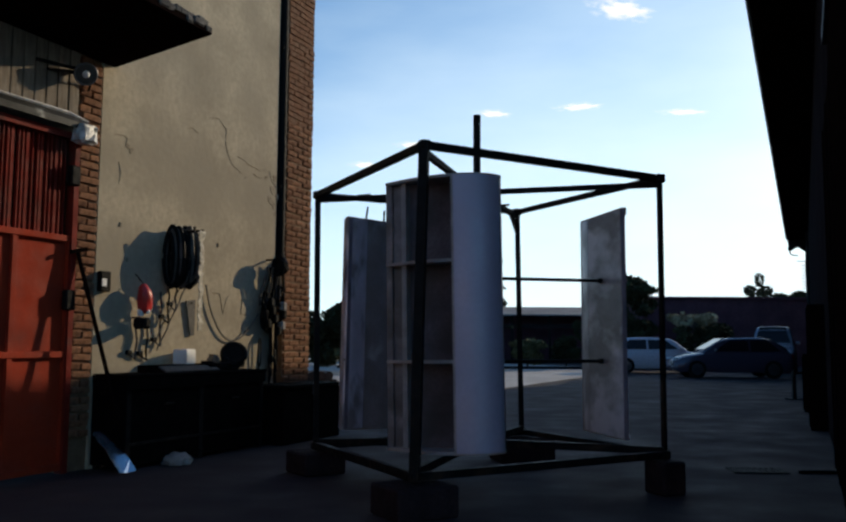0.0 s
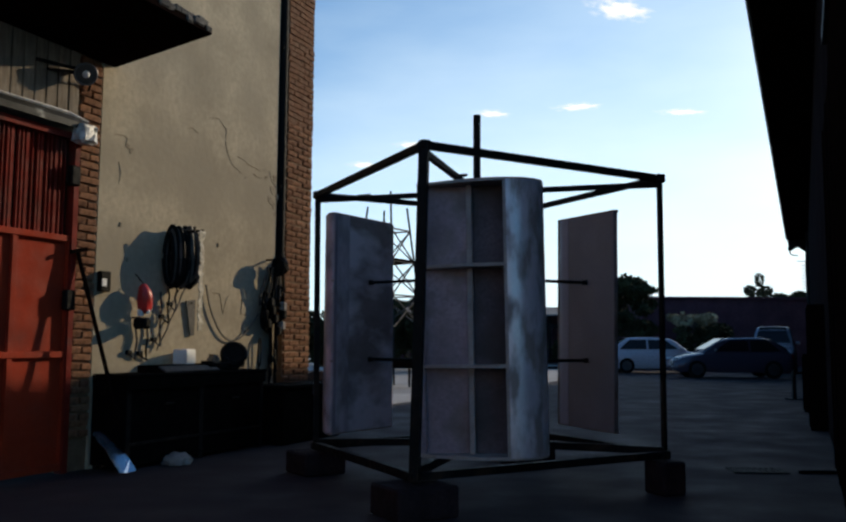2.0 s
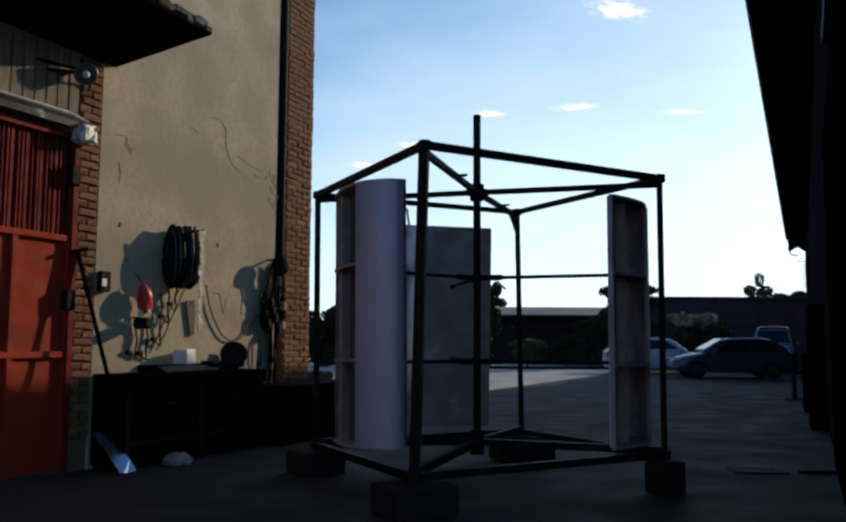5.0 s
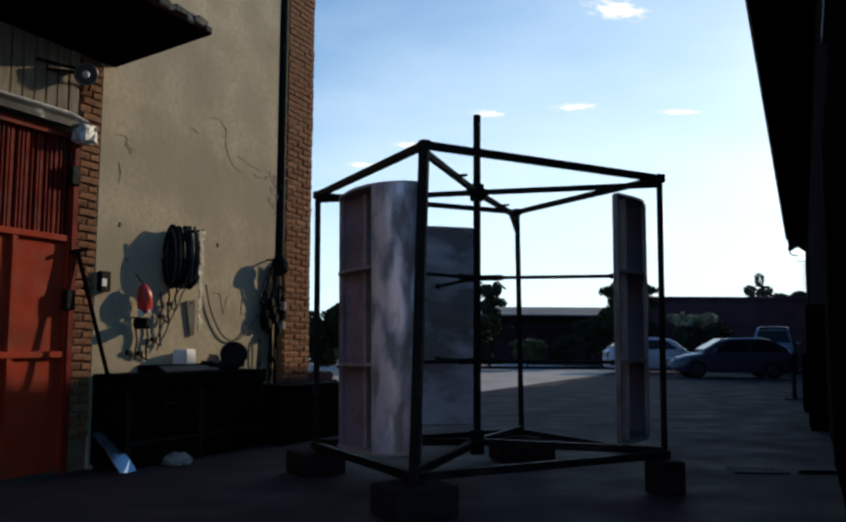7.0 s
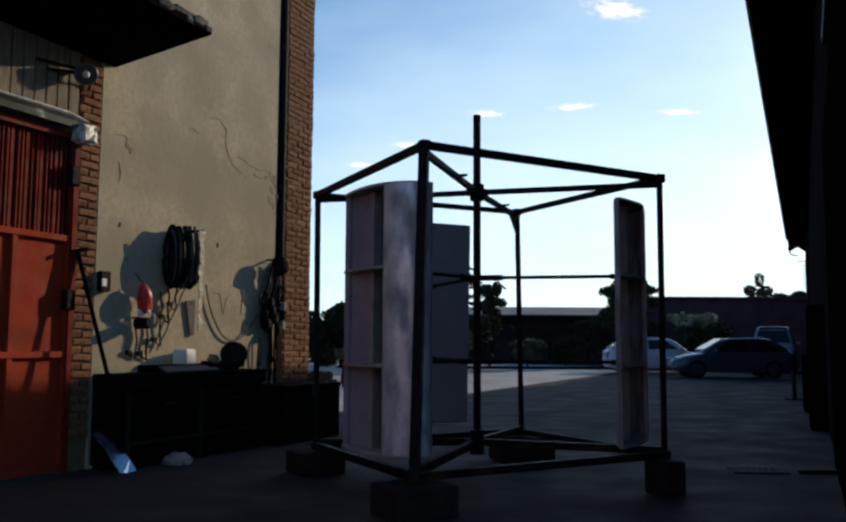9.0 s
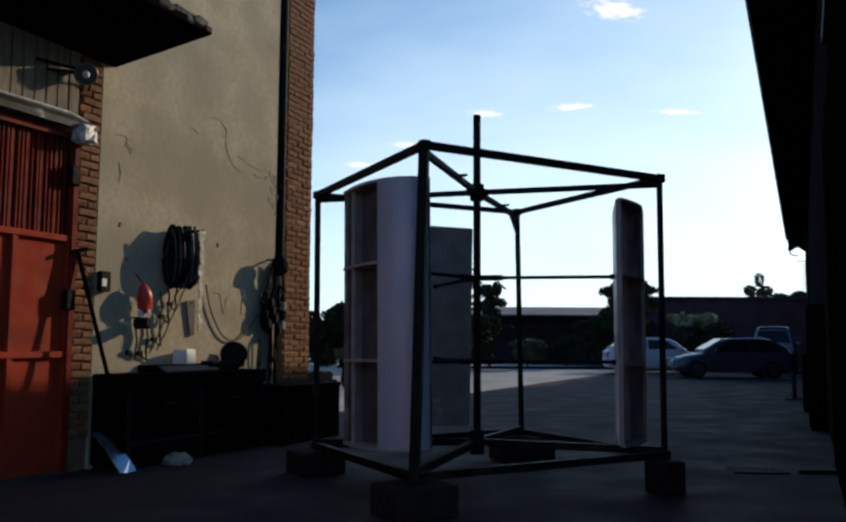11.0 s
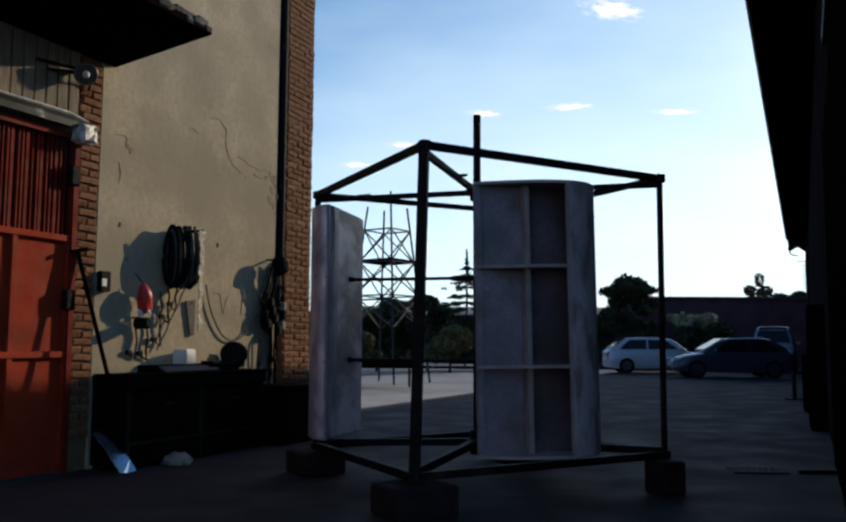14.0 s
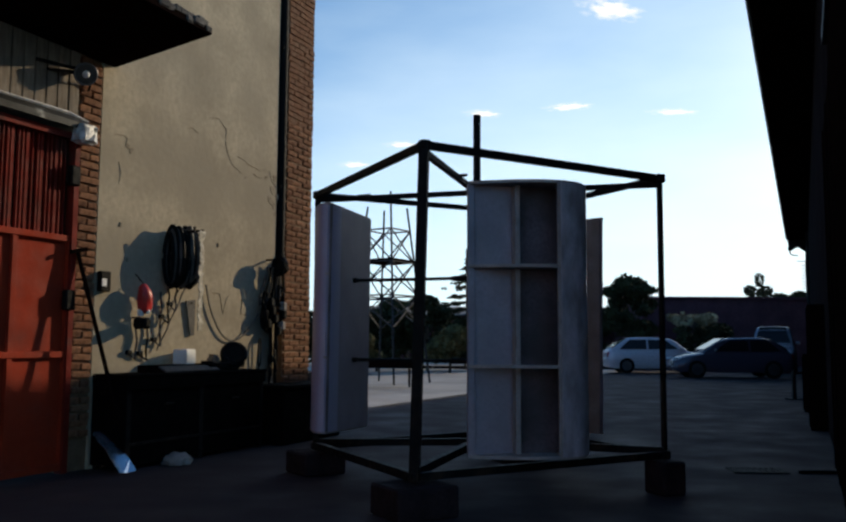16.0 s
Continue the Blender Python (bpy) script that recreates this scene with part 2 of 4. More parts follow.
        v.co = Vector(((x0 + x1) / 2 + v.co.x * (x1 - x0), (y0 + y1) / 2 + v.co.y * (y1 - y0), (z0 + z1) / 2 + v.co.z * (z1 - z0)))
    if bevel:
        es = {e for v in g["verts"] for e in v.link_edges}
        bmesh.ops.bevel(bm, geom=list(es), offset=bevel, segments=1, affect="EDGES")
    return bm


def B(*a, **k):
    return box(bmesh.new(), *a, **k)


def bar(bm, p, q, w, w2=None, sides=4, turn=45):
    """A bar of square (sides=4) or round section from p to q."""
    p, q = Vector(p), Vector(q)
    w2 = w if w2 is None else w2
    r = 0.7071 if sides == 4 else 0.5
    m = Matrix.Translation((p + q) / 2) @ (q - p).to_track_quat("Z", "Y").to_matrix().to_4x4() @ Matrix.Rotation(radians(turn), 4, "Z")
    bmesh.ops.create_cone(bm, cap_ends=True, segments=sides, radius1=w * r, radius2=w2 * r, depth=(q - p).length, matrix=m)
    return bm


def hose(bm, pts, r, sides=6):
    """A round hose along points."""
    pts = [Vector(p) for p in pts]
    rings = []
    for i, p in enumerate(pts):
        d = (pts[min(i + 1, len(pts) - 1)] - pts[max(i - 1, 0)]).normalized()
        q = d.to_track_quat("Z", "Y")
        rings.append([bm.verts.new(p + q @ Vector((r * math.cos(2 * math.pi * k / sides), r * math.sin(2 * math.pi * k / sides), 0))) for k in range(sides)])
    for a, b in zip(rings, rings[1:]):
        for k in range(sides):
            bm.faces.new((a[k], a[(k + 1) % sides], b[(k + 1) % sides], b[k]))
    bm.faces.new(rings[0][::-1])
    bm.faces.new(rings[-1])
    return bm


def prism(bm, outline, z0, z1):
    """Outline of (x, y), lifted from z0 to z1."""
    lo = [bm.verts.new((x, y, z0)) for x, y in outline]
    hi = [bm.verts.new((x, y, z1)) for x, y in outline]
    n = len(lo)
    bm.faces.new(lo[::-1])
    bm.faces.new(hi)
    for i in range(n):
        bm.faces.new((lo[i], lo[(i + 1) % n], hi[(i + 1) % n], hi[i]))
    return bm


# ---- ground ----
g = bmesh.new()
bmesh.ops.create_grid(g, x_segments=40, y_segments=40, size=1)
for v in g.verts:
    v.co = Vector((math.copysign(abs(v.co.x) ** 3, v.co.x) * 1500, math.copysign(abs(v.co.y) ** 3, v.co.y) * 1500, 0))
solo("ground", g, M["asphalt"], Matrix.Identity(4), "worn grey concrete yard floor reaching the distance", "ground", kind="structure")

# ---- plastered building ----
wall = thing("wall_west", WALL, "tall cream plastered wall with brick surrounds", "wall", kind="structure")
TOP = 7.2
DOOR0, DOOR1, DOORH = 4.12, 6.52, 3.03
part("plaster", B(0.87, -0.35, 0, 3.84, 0.0, TOP), M["plaster"], wall, "stained cream plaster")
part("brick_core", B(0.03, -0.35, 0, 0.66, -0.016, TOP), M["mortar"], wall, "mortar of the brick corner")
part("pipe_recess", B(0.66, -0.35, 0, 0.87, -0.16, TOP), M["mortar"], wall, "recess that holds the rain pipe")
part("jamb_core", B(3.84, -0.35, 0, DOOR0, -0.03, TOP), M["mortar"], wall, "mortar of the brick jamb")
part("lintel", B(DOOR0, -0.35, DOORH + 0.1, 9.5, -0.02, TOP), M["board"], wall, "weathered boards over the gate")
for i in range(17):
    x = DOOR0 + 0.01 + i * 0.125
    part("board", B(x, -0.02, 3.13 + random.uniform(0, 0.02), x + 0.113, random.uniform(-0.006, 0.006), 3.92, bevel=0.004), M["board"], wall)
part("near_wall", B(DOOR1, -0.35, 0, 9.5, 0.0, DOORH + 0.1), M["plaster"], wall)
part("end_wall", B(0.04, -8.0, 0, 0.3, -0.35, TOP), M["brick"], wall)
part("roof_plate", B(-0.05, -8.0, TOP, 9.5, 0.1, TOP + 0.15), M["roof"], wall)

# ---- steel gate ----
gate = thing("gate", WALL @ pose(DOOR0, -0.035, 0), "red painted steel gate with barred upper panel, closed", "gate")
part("leaf_sheet", B(0.05, -0.02, 0.05, 2.35, 0.0, 2.05), M["gate_red"], gate, "red painted sheet panel")
for x in (0.03, 0.62, 1.25, 1.85, 2.36):
    part("stile", B(x - 0.028, 0.0, 0.04, x + 0.028, 0.035, 2.07, bevel=0.004), M["gate_red"], gate)
for z in (0.06, 1.04, 2.07):
    part("rail", B(0.0, 0.0, z - 0.028, 2.4, 0.042, z + 0.028, bevel=0.004), M["gate_red"], gate)
# near-black sheet that stands for the unlit space between the bars
part("transom_sheet", B(0.0, -0.10, 2.1, 2.4, -0.085, 3.0), M["gate_inside"], gate, "near-black sheet for the shade behind the bars")
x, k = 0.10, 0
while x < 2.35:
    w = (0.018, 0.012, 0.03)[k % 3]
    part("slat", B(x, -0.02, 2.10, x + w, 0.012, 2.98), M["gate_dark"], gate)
    x += (0.052, 0.044, 0.06, 0.048)[k % 4]
    k += 1
part("side_post", B(-0.02, -0.03, 0, 0.045, 0.06, 3.03, bevel=0.004), M["gate_dark"], gate)
part("head", B(0, -0.03, 2.97, 2.4, 0.06, 3.03), M["gate_dark"], gate)
for z in (1.52, 2.64):
    part("hinge", B(0.0, 0.03, z - 0.09, 0.11, 0.10, z + 0.09, bevel=0.012), M["rubber"], gate, "black steel hinge block")

# ---- metal flashing over the gate ----
fl = thing("flashing", WALL @ pose(4.03, 0.005, 0), "bent shiny galvanised flashing over the gate", "flashing")
bm = bmesh.new()
prof = ((0.0, 3.19), (0.06, 3.17), (0.09, 3.12), (0.095, 3.06), (0.06, 3.085), (0.0, 3.12))
rows = []
for i in range(13):
    xx = 2.7 * i / 12
    rows.append([bm.verts.new((xx, y, z - (0.03 if i == 0 else 0.0) + 0.012 * math.sin(i * 2.1) * (y > 0.1))) for y, z in prof])
for a, b in zip(rows, rows[1:]):
    for k in range(6):
        bm.faces.new((a[k], a[(k + 1) % 6], b[(k + 1) % 6], b[k]))
bm.faces.new(rows[0]), bm.faces.new(rows[-1])
part("sheet", bm, M["dull_zinc"], fl)
# pale strip in place of sunlight along the top edge
part("rim", hose(bmesh.new(), [(2.7 * i / 12, 0.015 + 0.01 * math.sin(i), 3.195 - (0.03 if i == 0 else 0)) for i in range(13)], 0.017, 5), M["white_zinc"], fl, "pale strip painting the sunlit upper edge of the flashing")
bm = B(-0.01, 0.01, 2.93, 0.19, 0.15, 3.11, bevel=0.03)
bmesh.ops.subdivide_edges(bm, edges=bm.edges[:], cuts=2)
for v in bm.verts:
    v.co += Vector((0.02 * noise.noise(v.co * 30), 0.03 * noise.noise(v.co * 22 + Vector((3, 0, 0))), 0.02 * noise.noise(v.co * 26)))
part("end_fold", bm, M["white_zinc"], fl, "crumpled folded end of the flashing")

# ---- canopy over the gate ----
can = thing("canopy", WALL @ pose(3.69, 0, 0), "dark timber canopy with a broken tiled edge", "canopy")
bm = B(0, 0.0, 3.79, 5.5, 1.13, 3.85)
for v in bm.verts:
    v.co.z += 0.165 * v.co.y / 1.13
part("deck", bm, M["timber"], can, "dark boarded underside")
bm = bmesh.new()
for i in range(95):
    xx = i * 0.057
    zz = random.uniform(0.04, 0.075) * (0.5 if i == 0 else 1.0)
    box(bm, xx - random.uniform(0, 0.03), random.uniform(0.96, 1.04), 3.985, xx + 0.085, 1.135 + random.uniform(-0.03, 0.012), 4.005 + zz, bevel=0.012)
for i in range(60):
    xx = -0.01 + i * 0.09
    box(bm, xx, 0.90 + random.uniform(0, 0.03), 3.965 + random.uniform(-0.012, 0.01), xx + 0.10, 1.13 + random.uniform(-0.015, 0.015), 4.03, bevel=0.02)
part("tile_edge", bm, M["tile"], can, "ragged grey edge of old tiles")
# ---- round lamp on a bracket ----
lamp = thing("wall_lamp", WALL @ pose(4.22, 0, 3.56), "round metal floodlight on a dark bracket above the gate", "lamp")
bm = bmesh.new()
prof = ((0.0, -0.10), (0.05, -0.09), (0.085, -0.03), (0.10, 0.05), (0.10, 0.06))
rows = [[bm.verts.new((r * math.cos(2 * math.pi * k / 20), r * math.sin(2 * math.pi * k / 20), z)) for k in range(20)] for r, z in prof[1:]]
for a, b in zip(rows, rows[1:]):
    for k in range(20):
        bm.faces.new((a[k], a[(k + 1) % 20], b[(k + 1) % 20], b[k]))
bm.faces.new(rows[0])
lm = look((0, 0.15, 0), (0.55, 1.0, -0.45))
part("reflector", bm, M["steel"], lamp, m=lm @ pose(0, 0, 0, 180), smooth=True)
bm = bmesh.new()
bmesh.ops.create_cone(bm, cap_ends=True, segments=20, radius1=0.094, radius2=0.094, depth=0.012)
part("lens", bm, M["cable_grey"], lamp, "plain grey lens", m=lm @ pose(0, 0, -0.05))
# white bump added for the pale reflection on the lens
bm = bmesh.new()
bmesh.ops.create_uvsphere(bm, u_segments=12, v_segments=8, radius=0.034)
part("bulb", bm, M["white"], lamp, "white bump painting the highlight on the lens", m=lm @ pose(0.0, 0.0, -0.072), smooth=True)
hose(bm := bmesh.new(), [(0.097 * math.cos(a * 0.3142), 0.097 * math.sin(a * 0.3142), 0) for a in range(21)], 0.008, 6)
part("rim", bm, M["galv"], lamp, "bright metal rim", m=lm @ pose(0, 0, -0.058), smooth=True)
bm = bmesh.new()
bar(bm, (0.02, 0.01, 0.02), (0.0, 0.14, 0.0), 0.03)
bar(bm, (0.42, 0.02, 0.02), (0.04, 0.12, 0.03), 0.025)
bar(bm, (0.30, 0.02, -0.03), (0.06, 0.10, 0.0), 0.02)
part("bracket", bm, M["steel"], lamp)
bm = bmesh.new()
hose(bm, [(-0.06, 0.2, 0.0), (-0.13, 0.13, 0.0), (-0.17, 0.06, -0.03), (-0.18, 0.02, -0.10)], 0.012)
part("cable", bm, M["rubber"], lamp)

# ---- downpipe ----
dp = thing("downpipe", WALL @ pose(0.765, -0.07, 0), "dark rain pipe on the wall corner", "pipe")
part("pipe", bar(bmesh.new(), (0, 0.06, 2.25), (0, 0.06, TOP), 0.115, sides=14), M["rubber"], dp, smooth=True)
part("shoe", bar(bmesh.new(), (0, 0.06, 2.27), (0.02, 0.12, 2.12), 0.115, sides=14), M["rubber"], dp, smooth=True)
for z in (3.1, 4.9):
    part("clip", B(-0.065, -0.09, z, 0.065, 0.10, z + 0.03), M["rubber"], dp)

# ---- workbench ----
bench = thing("workbench", WALL @ pose(1.65, 0.02, 0), "dark cluttered steel workbench along the wall", "workbench")
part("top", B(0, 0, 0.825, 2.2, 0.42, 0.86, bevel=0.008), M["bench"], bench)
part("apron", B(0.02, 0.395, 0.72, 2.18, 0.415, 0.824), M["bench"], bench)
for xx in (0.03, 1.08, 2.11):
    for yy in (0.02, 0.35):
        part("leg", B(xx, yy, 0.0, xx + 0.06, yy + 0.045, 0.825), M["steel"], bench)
# black sheets cover the pale wall and stand for shade around the bench
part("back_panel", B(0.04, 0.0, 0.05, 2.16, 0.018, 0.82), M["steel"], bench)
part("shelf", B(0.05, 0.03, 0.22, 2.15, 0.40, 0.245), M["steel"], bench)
part("front_panel", B(0.09, 0.372, 0.04, 2.11, 0.39, 0.82), M["bench"], bench, "black front sheet for the shade under the bench")
part("side_panel", B(2.165, 0.0, 0.04, 2.185, 0.392, 0.822), M["bench"], bench, "black end sheet for the shade beside the bench")
for xx in (0.55, 1.6):
    part("pull", B(xx - 0.06, 0.39, 0.56, xx + 0.06, 0.41, 0.58, bevel=0.004), M["steel"], bench)

# ---- wind rotor frame ----
AB, AT = Vector((-0.051, 5.922, 0.256)), Vector((0.005, 5.909, 2.532))
BB, BT = Vector((1.894, 6.838, 0.299)), Vector((1.900, 6.842, 2.485))
CB, CT = Vector((0.995, 8.747, 0.284)), Vector((0.963, 8.750, 2.500))
DB, DT = Vector((-0.950, 7.830, 0.240)), Vector((-0.970, 7.826, 2.508))
HUB = Vector((0.462, 7.334, 0))
HT, HB = HUB + Vector((0, 0, 2.45)), HUB + Vector((0, 0, 0.335))
fr = thing("rotor_frame", Matrix.Identity(4), "dark welded steel cube frame on concrete blocks", "frame")
for p, q, w in ((AB, AT, 0.066), (BB, BT, 0.034), (CB, CT, 0.052), (DB, DT, 0.050)):
    part("post", bar(bmesh.new(), p - Vector((0, 0, 0.03)), q + Vector((0, 0, 0.03)), w), M["steel"], fr)
for p, q, w in ((AT, BT, 0.052), (BT, CT, 0.045), (CT, DT, 0.045), (DT, AT, 0.05)):
    part("top_beam", bar(bmesh.new(), p, q, w), M["steel"], fr)
for p, q, w in ((AB, BB, 0.055), (BB, CB, 0.05), (CB, DB, 0.065), (DB, AB, 0.06)):
    part("bottom_beam", bar(bmesh.new(), p, q, w), M["steel"], fr)
for p in (AT, BT, CT, DT):
    part("top_brace", bar(bmesh.new(), p - Vector((0, 0, 0.05)), HT, 0.042), M["steel"], fr)
for p in (AB, BB, CB, DB):
    part("bottom_brace", bar(bmesh.new(), p + Vector((0, 0, 0.03)), HB, 0.058), M["steel"], fr)
for h, d in ((HT, 0.07), (HB, 0.10)):
    bm = bmesh.new()
    bar(bm, h - Vector((0, 0, d)), h + Vector((0, 0, d)), 0.12, sides=16)
    bar(bm, h - Vector((0, 0, 0.02)), h + Vector((0, 0, 0.02)), 0.20, sides=16)
    part("bearing", bm, M["steel"], fr, "greasy black bearing housing", smooth=True)
for p in (AT, BT, CT, DT, AB, BB, CB, DB):
    part("corner_plate", B(-0.038, -0.038, -0.034, 0.038, 0.038, 0.034, bevel=0.01), M["steel"], fr, m=Matrix.Translation(p) @ pose(0, 0, 0, 0, 0, 25))
for p, q, k in ((AT, HT, 0.60), (CT, HT, 0.42), (DT, HT, 0.30)):
    c = (p - Vector((0, 0, 0.05))).lerp(q, k)
    part("lug", B(-0.06, -0.03, 0.015, 0.07, 0.03, 0.03), M["steel"], fr, m=Matrix.Translation(c) @ pose(0, 0, 0, 0, -6, 10))
to_hub = (HT - CT).normalized()
part("gusset", bar(bmesh.new(), CT + to_hub * 0.28 + Vector((0, 0, -0.05)), CT + Vector((0, 0, -0.22)), 0.03), M["steel"], fr)

for p, sx, sy, rz in ((AB, 0.46, 0.42, 30), (BB, 0.21, 0.26, 22), (CB, 0.56, 0.44, 12), (DB, 0.40, 0.40, 35)):
    hgt = p.z - 0.045
    bm = B(-sx / 2, -sy / 2, 0, sx / 2, sy / 2, hgt, bevel=0.015)
    solo("concrete_block", bm, M["concrete"], pose(p.x, p.y, 0, 0, 0, rz), "rough grey concrete block under a frame corner", "block", "blocks under the frame")

# ---- rotor ----
RAD, LE, TE, THICK, TAIL = 1.164, 0.492, 0.379, 0.238, 0.045
Z0, Z1 = 0.373, 2.300
RIBS = (Z0, 0.995, 1.700, Z1)
CH = LE + TE


def depth_at(u):
    """Thickness of the blade's section at the fraction u of the chord from the nose."""
    if u < 0.35:
        return THICK * math.sqrt(max(0.0, 1 - (1 - u / 0.35) ** 2))
    return TAIL + (THICK - TAIL) * math.cos((u - 0.35) / 0.65 * math.pi / 2)


def nose_line(u1, n=14, grow=0.0):
    out = []
    for i in range(n + 1):
        u = u1 * (i / n) ** 1.6
        out.append((LE - u * CH, RAD + depth_at(u) + grow))
    return out


def sheet(bm, line, z0, z1, t, n=6):
    """A bent sheet of thickness t along a line of (x, y)."""
    a = []
    for i, p in enumerate(line):
        q, r = line[max(i - 1, 0)], line[min(i + 1, len(line) - 1)]
        d = Vector((r[0] - q[0], r[1] - q[1])).normalized()
        a.append((Vector(p), Vector((-d.y, d.x)) * t))
    cols = []
    for p, off in a:
        cols.append([[bm.verts.new((*(p + off * s), z0 + (z1 - z0) * k / n)) for k in range(n + 1)] for s in (0, 1)])
    for c, d in zip(cols, cols[1:]):
        for k in range(n):
            bm.faces.new((c[0][k], d[0][k], d[0][k + 1], c[0][k + 1]))
            bm.faces.new((c[1][k], d[1][k], d[1][k + 1], c[1][k + 1]))
        for k in (0, n):
            bm.faces.new((c[0][k], d[0][k], d[1][k], c[1][k]))
    for c in (cols[0], cols[-1]):
        for k in range(n):
            bm.faces.new((c[0][k], c[0][k + 1], c[1][k + 1], c[1][k]))
    return bm


rotor = thing("wind_rotor", pose(HUB.x, HUB.y, 0), "turning vertical-axis rotor with three hollow sheet-metal blades", "wind rotor")
part("mast", bar(bmesh.new(), (0, 0, 0.27), (0, 0, 3.13), 0.064, sides=16), M["steel"], rotor, "dark steel mast", smooth=True)


def nose_skin(wrap):
    return [(LE - 0.20, RAD - 0.012), (LE - 0.13, RAD - 0.011), (LE - 0.08, RAD - 0.007), (LE - 0.04, RAD + 0.004), (LE - 0.016, RAD + 0.024)] + [p for p in nose_line(wrap, 22) if p[1] > RAD + 0.055]


def flip(bm):
    """Turns the nose to the other side."""
    for v in bm.verts:
        v.co.x = -v.co.x
    return bm


def blade(turn, skin, inner, back, label, out=0.0, spar=-0.09, lean=0.0, wrap=0.30, lift=0.0, chord=1.0):
    """wrap: the fraction of the chord that the bent nose covers. chord: its length beside the other blades."""
    m = Matrix.Rotation(radians(turn - 90), 4, "Z") @ Matrix.Translation((0, out, 0))
    # blade space: y outwards, the nose towards -x; the blade leans a little on its struts
    mid = Matrix.Translation((0, RAD, (Z0 + Z1) / 2))
    hung = Matrix.Translation((0, 0, lift)) @ m @ mid @ Matrix.Rotation(radians(lean), 4, "Y") @ mid.inverted()
    hung = hung @ Matrix.Translation((TE, 0, 0)) @ Matrix.Diagonal((chord, 1, 1, 1)) @ Matrix.Translation((-TE, 0, 0))
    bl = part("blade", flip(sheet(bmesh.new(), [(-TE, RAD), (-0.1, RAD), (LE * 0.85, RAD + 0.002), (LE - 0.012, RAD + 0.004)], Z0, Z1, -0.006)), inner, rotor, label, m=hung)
    part("nose", flip(sheet(bmesh.new(), nose_skin(wrap), Z0 + 0.004, Z1 - 0.004, -0.005)), skin, bl, "bent sheet-metal nose", smooth=True)
    part("hub_side_sheet", flip(sheet(bmesh.new(), [(-TE, RAD - 0.010), (-0.1, RAD - 0.010), (LE - 0.204, RAD - 0.010)], Z0 + 0.003, Z1 - 0.003, -0.005)), back, bl, "flat sheet-metal side facing the mast")
    rib = [(LE - 0.008, RAD)] + [(x - 0.004, y - 0.008) for x, y in nose_line(1.0, 26)][1:] + [(-TE + 0.004, RAD)]
    for z in RIBS:
        part("rib", flip(prism(bmesh.new(), rib, z - 0.011, z + 0.011)), M["rib"], bl)
    part("spar", flip(B(spar - 0.02, RAD + 0.002, Z0 + 0.012, spar + 0.016, RAD + 0.085, Z1 - 0.012, bevel=0.002)), M["rib"], bl)
    # dark sheet laid in to deepen the shade within the nose
    part("nose_floor", flip(B(spar + 0.02, RAD + 0.0035, Z0 + 0.012, LE - 0.05, RAD + 0.0075, Z1 - 0.012)), M["nose_shade"], bl, "dark sheet painted for the shade inside the hollow nose")
    part("tail_lip", flip(B(-TE - 0.004, RAD - 0.008, Z0, -TE + 0.045, RAD + 0.028, Z1, bevel=0.003)), inner, bl)
    u = wrap
    part("nose_edge", flip(B(LE - u * CH - 0.02, RAD + depth_at(u) - 0.03, Z0, LE - u * CH + 0.004, RAD + depth_at(u) - 0.006, Z1)), M["rib"], bl)
    for z in RIBS[1:3]:
        st = part("strut", bar(bmesh.new(), (0, 0.03 - out, z + 0.012), (0, RAD - 0.006, z + 0.012), 0.030, sides=10), M["steel"], rotor, m=m, smooth=True)
        part("sleeve", bar(bmesh.new(), (0, 0.02 - out, z + 0.012), (0, 0.22 - out, z + 0.012), 0.05, sides=10), M["steel"], st, smooth=True)
        part("clamp", B(-0.02, RAD - 0.055, z - 0.010, 0.02, RAD - 0.016, z + 0.034, bevel=0.006), M["steel"], st)


blade(1.5, M["blade_smooth"], M["blade_brown"], M["back_plain"], "hollow blade with a smooth grey nose", 0.0, -0.225, 1.0, 0.345, 0.03)
blade(-120, M["blade_peel"], M["blade_inner"], M["back_peel"], "hollow blade with peeling grey coating", 0.0, -0.02, 1.0, chord=1.045)
blade(-238.04, M["blade_mottle"], M["blade_pale"], M["back_sky_patches"], "hollow blade of mottled galvanised sheet", 0.0, -0.035, chord=1.012)

# ---- right-hand building ----
EAVE, ELAT, WLAT = 5.27, 0.459, -0.27
NEAR_END, ROOF_END, WALL_END = 4.4, 36.45, 41.5
rb = thing("wall_east", SHED, "long low grey rendered workshop wall", "wall", kind="structure")
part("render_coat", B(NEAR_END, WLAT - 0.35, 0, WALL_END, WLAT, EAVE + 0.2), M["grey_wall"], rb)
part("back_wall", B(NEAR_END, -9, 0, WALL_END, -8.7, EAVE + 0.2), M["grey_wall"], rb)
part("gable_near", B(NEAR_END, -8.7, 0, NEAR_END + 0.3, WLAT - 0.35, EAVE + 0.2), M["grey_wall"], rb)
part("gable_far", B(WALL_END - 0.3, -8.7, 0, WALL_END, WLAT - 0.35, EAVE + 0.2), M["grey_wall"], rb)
roof = thing("roof_east", SHED, "dark overhanging workshop roof with a timber soffit", "roof", kind="structure")
bm = bmesh.new()
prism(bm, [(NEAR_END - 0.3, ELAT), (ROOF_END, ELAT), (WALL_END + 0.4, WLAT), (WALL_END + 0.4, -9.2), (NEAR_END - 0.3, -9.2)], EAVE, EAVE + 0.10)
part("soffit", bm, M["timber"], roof)
